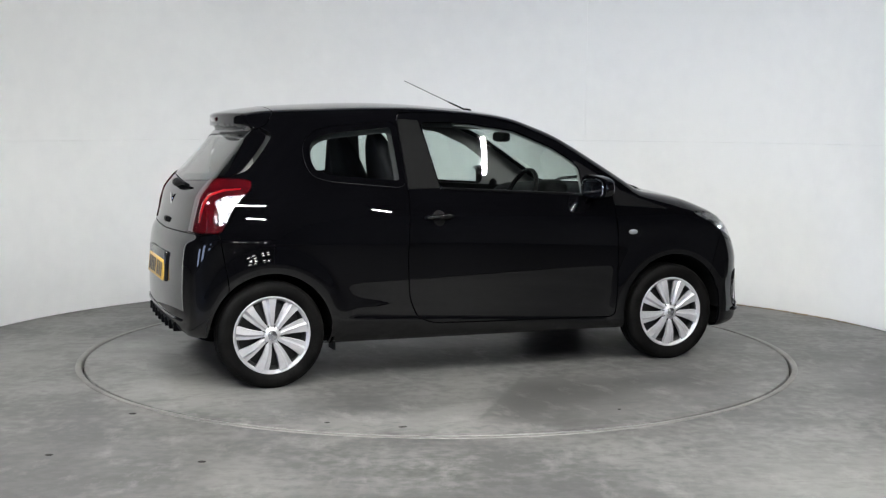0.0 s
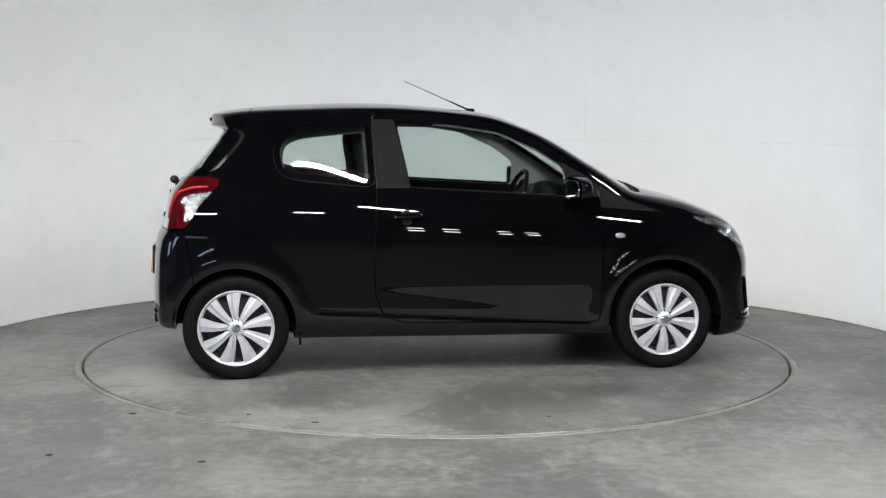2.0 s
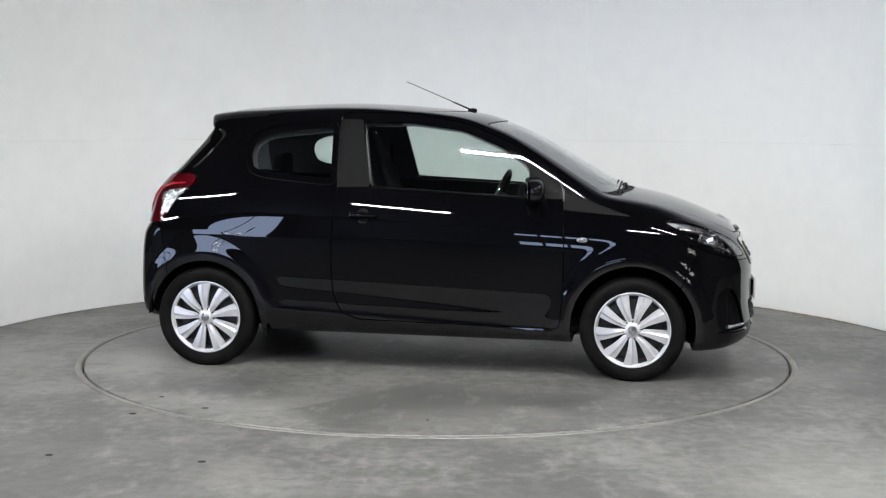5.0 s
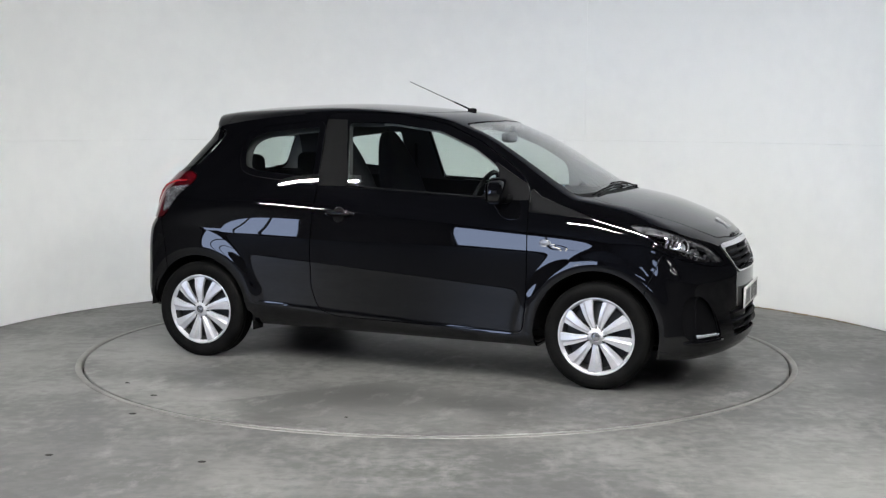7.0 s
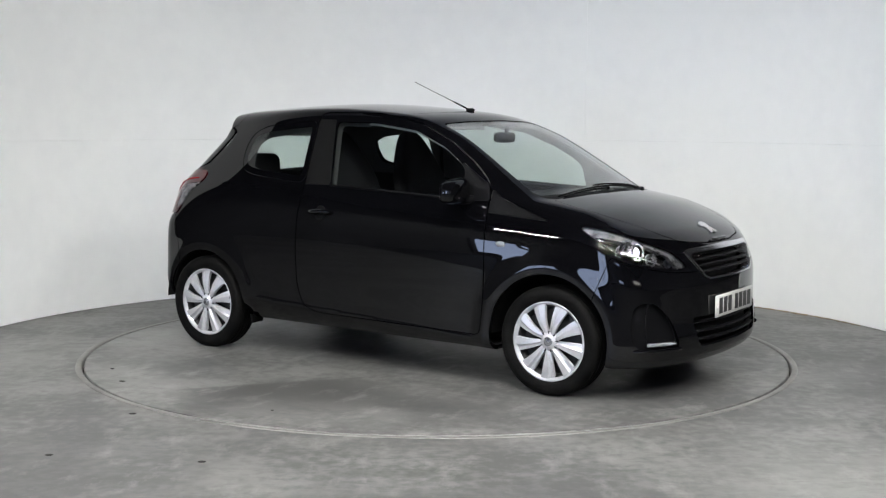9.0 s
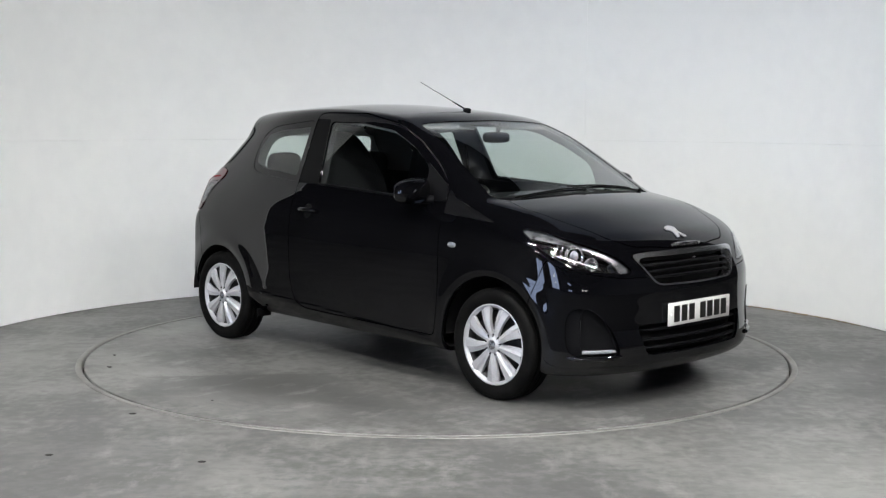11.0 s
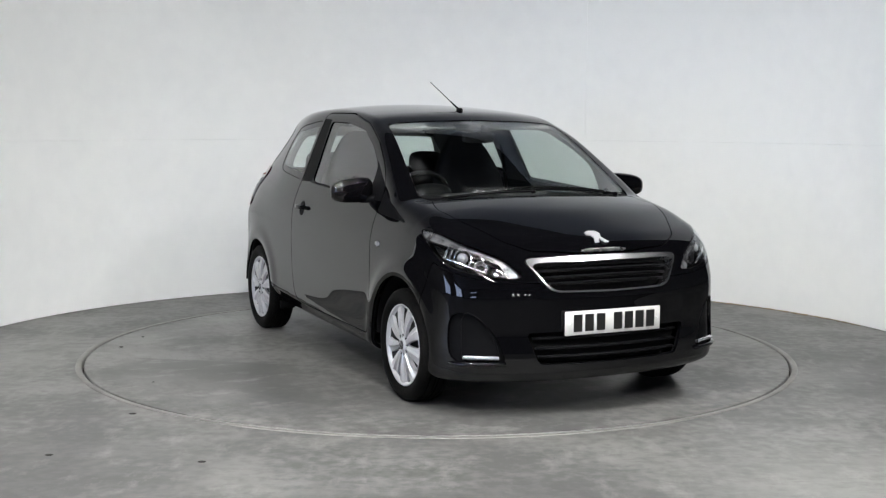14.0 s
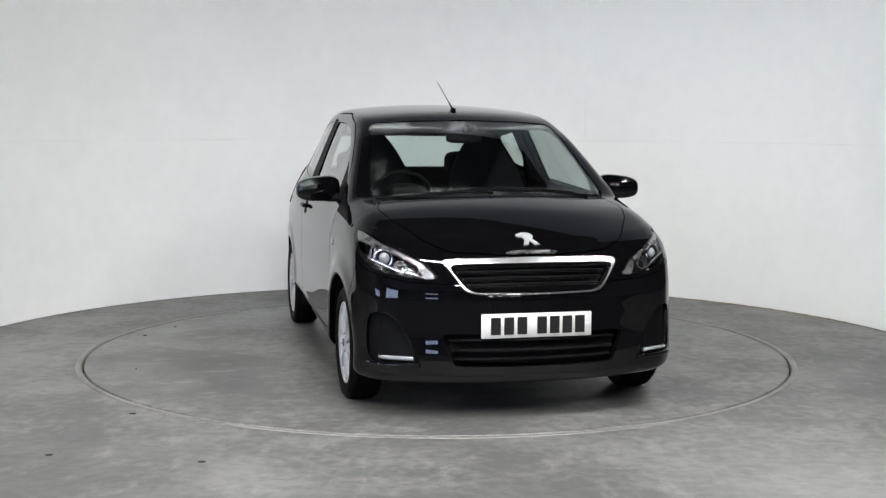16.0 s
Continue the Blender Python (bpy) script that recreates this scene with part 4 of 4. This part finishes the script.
def build_wheel(car, x, s):
    phase = 0.21 if x > 0 else 0.47
    w = new("wheel")
    w.parent = car
    w.matrix_basis = pose(x, s * 0.706, HUB_Z, 0, 0, 0 if s < 0 else 180)
    # outer face looks along -y
    R = WHEEL_R
    prof = [(0.185, 0.055), (0.200, 0.068), (0.232, 0.081), (0.258, 0.078), (0.271, 0.066), (R - 0.002, 0.055), (R, 0.043), (R - 0.006, 0.041),
            (R - 0.006, 0.036), (R, 0.034), (R, 0.014), (R - 0.006, 0.012), (R - 0.006, 0.006), (R, 0.004)]
    prof = [(r, -a) for r, a in prof] + [(r, a) for r, a in reversed(prof)]
    bm = lathe(prof, 96, "Y")
    tyre = part("tyre", bm, RUBBER, w, "black rubber tyre with a worn tread")
    tyre.data.set_sharp_from_angle(angle=radians(50))
    if not TREAD:
        bm = block((0.006, 0.020, 0.013), (0, 0, 0), 0.0015, 1)
        me = bpy.data.meshes.new("tread_block")
        bm.to_mesh(me)
        bm.free()
        me.materials.append(RUBBER)
        TREAD.append(me)
    for i in range(64):
        a = 2 * math.pi * i / 64
        for sd in (-1, 1):
            o = new("tread_block", TREAD[0])
            o.parent = tyre
            o.matrix_basis = Matrix.Rotation(-a, 4, "Y") @ pose(R - 0.0045, sd * 0.053, 0, sd * 22, 0, sd * 14)
    part("steel_rim", lathe([(0.19, 0.06), (0.172, 0.05), (0.165, 0.0), (0.168, -0.030), (0.178, -0.052), (0.190, -0.060), (0.193, -0.064)], 64, "Y"), STEEL, w, "dark steel rim")
    part("steel_disc", lathe([(0.172, -0.012), (0.14, -0.022), (0.10, -0.012), (0.06, -0.03), (0.0, -0.034)], 48, "Y"), STEEL, w)
    cover = part("wheel_cover", lathe([(0.170, -0.030), (0.178, -0.050), (0.187, -0.062), (0.192, -0.068), (0.1985, -0.0715), (0.201, -0.066), (0.199, -0.056)], 96, "Y"), SILVER, w, "silver nine-spoke wheel cover")
    part("hub_ring", lathe([(0.0, -0.074), (0.027, -0.0745), (0.031, -0.073), (0.0325, -0.069), (0.040, -0.069), (0.048, -0.064), (0.058, -0.056)], 40, "Y"), SILVER, cover)
    part("hub_badge", lathe([(0.0, -0.0785), (0.020, -0.0780), (0.0235, -0.0745)], 28, "Y"), LAMP_METAL, cover, "round dull metal hub badge")
    for i in range(9):
        a = 2 * math.pi * i / 9 + phase
        bm = bmesh.new()
        rows = []
        for k in range(9):
            u = k / 8
            r = 0.036 + 0.151 * u
            wl = 0.013 + 0.024 * u ** 1.15
            wr = 0.014 + 0.029 * u ** 1.15
            y = -0.067 - 0.010 * math.sin(math.pi * min(u * 1.05, 1)) * (1 - 0.3 * u)
            sweep = 0.018 * u * (1 - u) - 0.002
            row = [(-wl, y + 0.020), (-wl * 0.92, y + 0.004), (-wl * 0.10 + 0.010 * u, y), (wr * 0.45, y + 0.006 + 0.005 * u), (wr * 0.95, y + 0.007 + 0.006 * u), (wr, y + 0.026)]
            rows.append([bm.verts.new((r, yy, t + sweep)) for t, yy in row])
        for p, q in zip(rows, rows[1:]):
            for j in range(5):
                bm.faces.new((p[j], p[j + 1], q[j + 1], q[j]))
        bmesh.ops.recalc_face_normals(bm, faces=bm.faces)
        bmesh.ops.rotate(bm, cent=(0, 0, 0), matrix=Matrix.Rotation(a, 3, "Y"), verts=bm.verts)
        sp = part("spoke", bm, SILVER, cover)
        sp.data.set_sharp_from_angle(angle=radians(22))
        b = math.pi / 9 + a
        part("hub_notch", block((0.016, 0.006, 0.005), (0.046 * math.cos(b), -0.066, -0.046 * math.sin(b)), 0, turn=Matrix.Rotation(b, 3, "Y")), STEEL, cover, smooth=False)
    return w


def build_well(car, x, s):
    """Dark liner over a wheel."""
    bm = bmesh.new()
    rows = []
    for k in range(25):
        a = math.pi * k / 24
        rows.append([bm.verts.new((x + 0.330 * math.cos(a), s * y, 0.283 + 0.330 * math.sin(a))) for y in (0.46, 0.775)])
    for p, q in zip(rows, rows[1:]):
        bm.faces.new((p[0], p[1], q[1], q[0]))
    bm.faces.new([r[0] for r in rows])
    part("wheel_well", bm, DARK_TRIM, car, "dark wheel arch liner")


# ---- small outside parts ----
def egg(size, at, e=0.6, n=32, turn=None):
    """A rounded box between an ellipsoid and a block."""
    bm = bmesh.new()
    bmesh.ops.create_uvsphere(bm, u_segments=n, v_segments=n // 2, radius=1.0)
    for v in bm.verts:
        v.co = Vector([math.copysign(abs(c) ** e, c) * k / 2 for c, k in zip(v.co, size)])
    m = Matrix.Translation(at) @ (turn.to_4x4() if turn else Matrix.Identity(4))
    bmesh.ops.transform(bm, matrix=m, verts=bm.verts)
    return bm


def build_mirror(car, s):
    bm = egg((0.125, 0.232, 0.138), (0, 0, 0), 0.62, 40)
    for v in bm.verts:
        # flat glass side to the rear, smaller towards the tip
        v.co.x = max(v.co.x, -0.035)
        k = (v.co.y * s + 0.12) / 0.24
        v.co.z *= 1.0 - 0.22 * max(k, 0) ** 2
        v.co.z += 0.012 * (1 - k)
        v.co.x *= 1.0 - 0.25 * max(k, 0) ** 2
    bmesh.ops.rotate(bm, cent=(0, 0, 0), matrix=Matrix.Rotation(s * -0.18, 3, "Z"), verts=bm.verts)
    bmesh.ops.translate(bm, vec=(0.648, s * 0.838, 0.995), verts=bm.verts)
    housing = part("wing_mirror", bm, PAINT, car, "glossy black wing mirror")
    bm = egg((0.006, 0.19, 0.10), (0.609, s * 0.845, 0.998), 0.6, 24, Matrix.Rotation(s * -0.18, 3, "Z"))
    part("mirror_glass", bm, MIRROR, housing, "wing mirror glass")
    part("mirror_arm", tube([(0.70, s * 0.69, 0.962), (0.68, s * 0.735, 0.955), (0.655, s * 0.78, 0.952), (0.64, s * 0.82, 0.955)], [0.026, 0.022, 0.020, 0.014], 12), PLASTIC, housing, "black mirror arm")


def build_outside(car, gate):
    for s in (-1, 1):
        build_mirror(car, s)
        c = on_skin(0.9011, s * 0.78, 0.7417)
        bm = egg((0.058, 0.016, 0.030), c, 0.9, 24)
        part("side_indicator", bm, WHITE_LENS, car, "small clear oval side indicator")
        for xx in (AXLE, -AXLE):
            build_wheel(car, xx, s)
            build_well(car, xx, s)
        part("mud_flap", block((0.012, 0.10, 0.05), (0.335 - AXLE, s * 0.70, 0.195), 0.005), DARK_TRIM, car)
    # aerial
    a, b = Vector((0.2114, 0, 1.4226)), Vector((-0.184, 0, 1.5914))
    foot = on_skin(0.214, 0, 1.42)
    base = part("aerial", egg((0.055, 0.030, 0.026), foot + Vector((-0.004, 0, 0.006)), 0.8, 20), PLASTIC, car, "black roof aerial")
    part("aerial_rod", tube([a, a.lerp(b, 0.30), a.lerp(b, 0.31), b.lerp(a, 0.01), b], [0.0055, 0.0042, 0.0022, 0.0018, 0.0032], 8), PLASTIC, base)
    part("brake_light", block((0.012, 0.14, 0.022), on_skin(-1.29, 0, 1.362, 0.0), 0.004, 2, Matrix.Rotation(-0.4, 3, "Y")), RED_LENS, gate, "red high brake light")
    # rear wiper, emblem, plate
    arm = [on_skin(-1.50, 0.05 - 0.37 * k / 6, 1.005 + 0.012 * k / 6, 0.014 + 0.012 * math.sin(math.pi * k / 6)) for k in range(7)]
    part("rear_wiper", tube(arm, [0.016, 0.024, 0.022, 0.016, 0.011, 0.009, 0.006], 10), PLASTIC, gate, "black rear wiper")
    part("rear_emblem", egg((0.01, 0.05, 0.075), on_skin(-1.55, 0, 0.93, 0.002), 0.8, 16), CHROME, gate, "plain chrome emblem")
    part("gate_latch", block((0.03, 0.08, 0.03), on_skin(-1.57, 0.0, 0.82), 0.008), PLASTIC, gate)
    tilt = Matrix.Rotation(0.10, 3, "Y")
    plate = part("rear_plate", block((0.008, 0.52, 0.111), (-1.631, 0, 0.565), 0.002, 1, tilt), PLATE_YELLOW, car, "yellow rear plate with dark bars")
    for y in (-0.193, -0.131, -0.069, 0.024, 0.084, 0.144, 0.204):
        part("plate_bar", block((0.002, 0.040, 0.077), (-1.636, y, 0.565), 0, turn=tilt), INK, plate, smooth=False)
    part("plate_recess", block((0.03, 0.56, 0.16), (-1.613, 0, 0.585), 0.008), GLOSS_PLASTIC, car, "black plate recess")
    for y in (-0.42, -0.30, -0.18, -0.06, 0.06, 0.18, 0.30, 0.42):
        part("diffuser_fin", block((0.05, 0.022, 0.05), on_skin(-1.58, y, 0.292, -0.012), 0.008), PLASTIC, car)
    part("bumper_ledge", tube([on_skin(-1.60, 0.56 * (k / 10 * 2 - 1), 0.338, 0.003) for k in range(11)], 0.007, 8), PAINT, car)
    # wipers
    for y0, y1, x0 in ((0.50, -0.10, 1.075), (-0.02, -0.50, 1.10)):
        pts = [on_skin(x0, y0 + (y1 - y0) * k / 8, 0.985, 0.004 + 0.004 * math.sin(math.pi * k / 8)) for k in range(9)]
        wiper = part("wiper", tube(pts, [0.007] + [0.005] * 7 + [0.003], 8), PLASTIC, car, "black windscreen wiper")
        blade = [on_skin(x0 - 0.02, y0 - 0.06 + (y1 - y0) * 0.92 * k / 8, 0.995, 0.005) for k in range(9)]
        part("wiper_blade", tube(blade, 0.004, 6), RUBBER, wiper)
        part("wiper_pivot", egg((0.03, 0.03, 0.02), pts[0], 0.8, 16), PLASTIC, wiper)


# ---- inside ----
def build_seat(car, y):
    seat = new("front_seat")
    seat.parent = car
    seat["label"] = "dark fabric front seat with built-in headrest"
    part("cushion", egg((0.52, 0.50, 0.20), (0.03, y, 0.47), 0.45), FABRIC, seat)
    bm = egg((0.14, 0.50, 0.92), (0, 0, 0), 0.5, 48)
    for v in bm.verts:
        k = max(0.0, (v.co.z - 0.10) / 0.36)
        v.co.y *= 1 - 0.56 * k ** 1.2
        v.co.x *= 1 - 0.3 * k
    bmesh.ops.transform(bm, matrix=Matrix.Translation((-0.36, y, 0.855)) @ Matrix.Rotation(-0.30, 4, "Y"), verts=bm.verts)
    part("backrest", bm, FABRIC, seat)


def build_inside(car):
    for y in (-0.36, 0.36):
        build_seat(car, y)
    bench = new("rear_bench")
    bench.parent = car
    bench["label"] = "dark fabric rear bench"
    part("bench_cushion", egg((0.5, 1.1, 0.2), (-0.72, 0, 0.52), 0.4), FABRIC, bench)
    part("bench_back", egg((0.14, 1.14, 0.56), (-1.02, 0, 0.78), 0.4, turn=Matrix.Rotation(-0.3, 3, "Y")), FABRIC, bench)
    for y in (-0.37, 0.37):
        part("headrest", egg((0.09, 0.24, 0.16), (-1.06, y, 1.08), 0.6), FABRIC, bench)
    part("parcel_shelf", block((0.28, 1.1, 0.02), (-1.30, 0, 0.99), 0.006), DARK_TRIM, car)
    bm = egg((0.55, 1.30, 0.36), (0.86, 0, 0.80), 0.42, 48)
    part("dashboard", bm, DARK_TRIM, car, "charcoal dashboard")
    part("instrument_pod", egg((0.16, 0.22, 0.14), (0.60, -0.36, 0.955), 0.7), DARK_TRIM, car)
    bm = lathe([(0.178 + 0.014 * math.cos(2 * math.pi * k / 8), 0.014 * math.sin(2 * math.pi * k / 8)) for k in range(8)], 48, "X", closed=True)
    m = Matrix.Translation((0.40, -0.345, 0.915)) @ Matrix.Rotation(0.40, 4, "Y")
    bmesh.ops.transform(bm, matrix=m, verts=bm.verts)
    wheel = part("steering_wheel", bm, GLOSS_PLASTIC, car, "black steering wheel")
    bm = egg((0.06, 0.16, 0.13), (0.02, 0, -0.01), 0.7)
    block((0.02, 0.34, 0.035), (0.02, 0, 0.01), 0.008, bm=bm)
    block((0.02, 0.035, 0.16), (0.02, 0, -0.09), 0.008, bm=bm)
    bmesh.ops.transform(bm, matrix=m, verts=bm.verts)
    part("wheel_hub", bm, DARK_TRIM, wheel)
    mirror = part("inside_mirror", egg((0.05, 0.20, 0.062), (0.44, 0.005, 1.268), 0.55), DARK_TRIM, car, "dark inside mirror")
    part("mirror_stem", tube([(0.45, 0.005, 1.29), (0.46, 0.005, 1.335)], 0.012, 8), DARK_TRIM, mirror)
    for s in (-1, 1):
        part("sun_visor", block((0.16, 0.40, 0.02), (0.30, s * 0.30, 1.345), 0.01, turn=Matrix.Rotation(0.35, 3, "Y")), LINING, car)
        part("seat_belt", tube([(-0.40, s * 0.60, 1.22), (-0.42, s * 0.66, 0.9), (-0.42, s * 0.68, 0.5)], 0.012, 6), DARK_TRIM, car)
    part("cabin_floor", block((2.3, 1.3, 0.04), (-0.2, 0, 0.25), 0.01), DARK_TRIM, car)


def build_car():
    car = new("car")
    gate = build_body(car)
    build_outside(car, gate)
    build_inside(car)
    return tagged(car, "glossy black three-door hatchback with silver wheel covers on the turntable", "car")


def build_turntable():
    base = new("turntable")
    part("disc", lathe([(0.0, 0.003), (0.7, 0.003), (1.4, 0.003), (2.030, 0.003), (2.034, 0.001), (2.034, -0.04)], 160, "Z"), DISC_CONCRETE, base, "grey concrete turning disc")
    for x, y, r in ((-0.8252, -1.7106, 0.016), (-1.12, -1.52, 0.011), (0.25, -1.75, 0.007)):
        part("spot", egg((r * 2.4, r * 1.6, 0.004), (x, y, 0.004), 0.8, 12), GROOVE, base, "small dark spot")
    return tagged(base, "round concrete car turntable flush with the floor", "turntable")


def motions(car, table):
    rows_car, rows_table = [], []
    for k in range(33):
        t = k * 0.5
        a = 21.1742 - 6.13692 * t
        c, s = math.cos(radians(a)), math.sin(radians(a))
        ox, oy = -0.0101, 0.0418
        rows_car.append((t, pose(c * ox - s * oy, s * ox + c * oy, 0.004, 0, 0, a)))
        rows_table.append((t, pose(0, 0, 0, 0, 0, a)))
    walk(car, rows_car)
    walk(table, rows_table)


build_place()
build_lights()
for fx, fy in ((-1.411, -1.657), (-0.936, -2.455), (-1.573, -2.364)):
    tagged(part("floor_mark", egg((0.034, 0.024, 0.004), (fx, fy, 0.002), 0.8, 12), GROOVE), "small dark mark on the concrete", "floor mark")
bm = bmesh.new()
rng = random.Random(4)
for k in range(150):
    ang = radians(rng.uniform(18, 52))
    rr = wall_radius(ang) + 0.005 - abs(rng.gauss(0, 0.012))
    block((rng.uniform(0.006, 0.03), rng.uniform(0.004, 0.010), rng.uniform(0.003, 0.008)), (0.03 + rr * math.cos(ang), rr * math.sin(ang), 0.003), 0,
          turn=Matrix.Rotation(ang + math.pi / 2 + rng.uniform(-0.4, 0.4), 3, "Z"), bm=bm)
tagged(part("debris", bm, DEBRIS, smooth=False), "dry brown crumbs along the foot of the wall", "debris", kind="stuff")
turntable = build_turntable()
the_car = build_car()
motions(the_car, turntable)
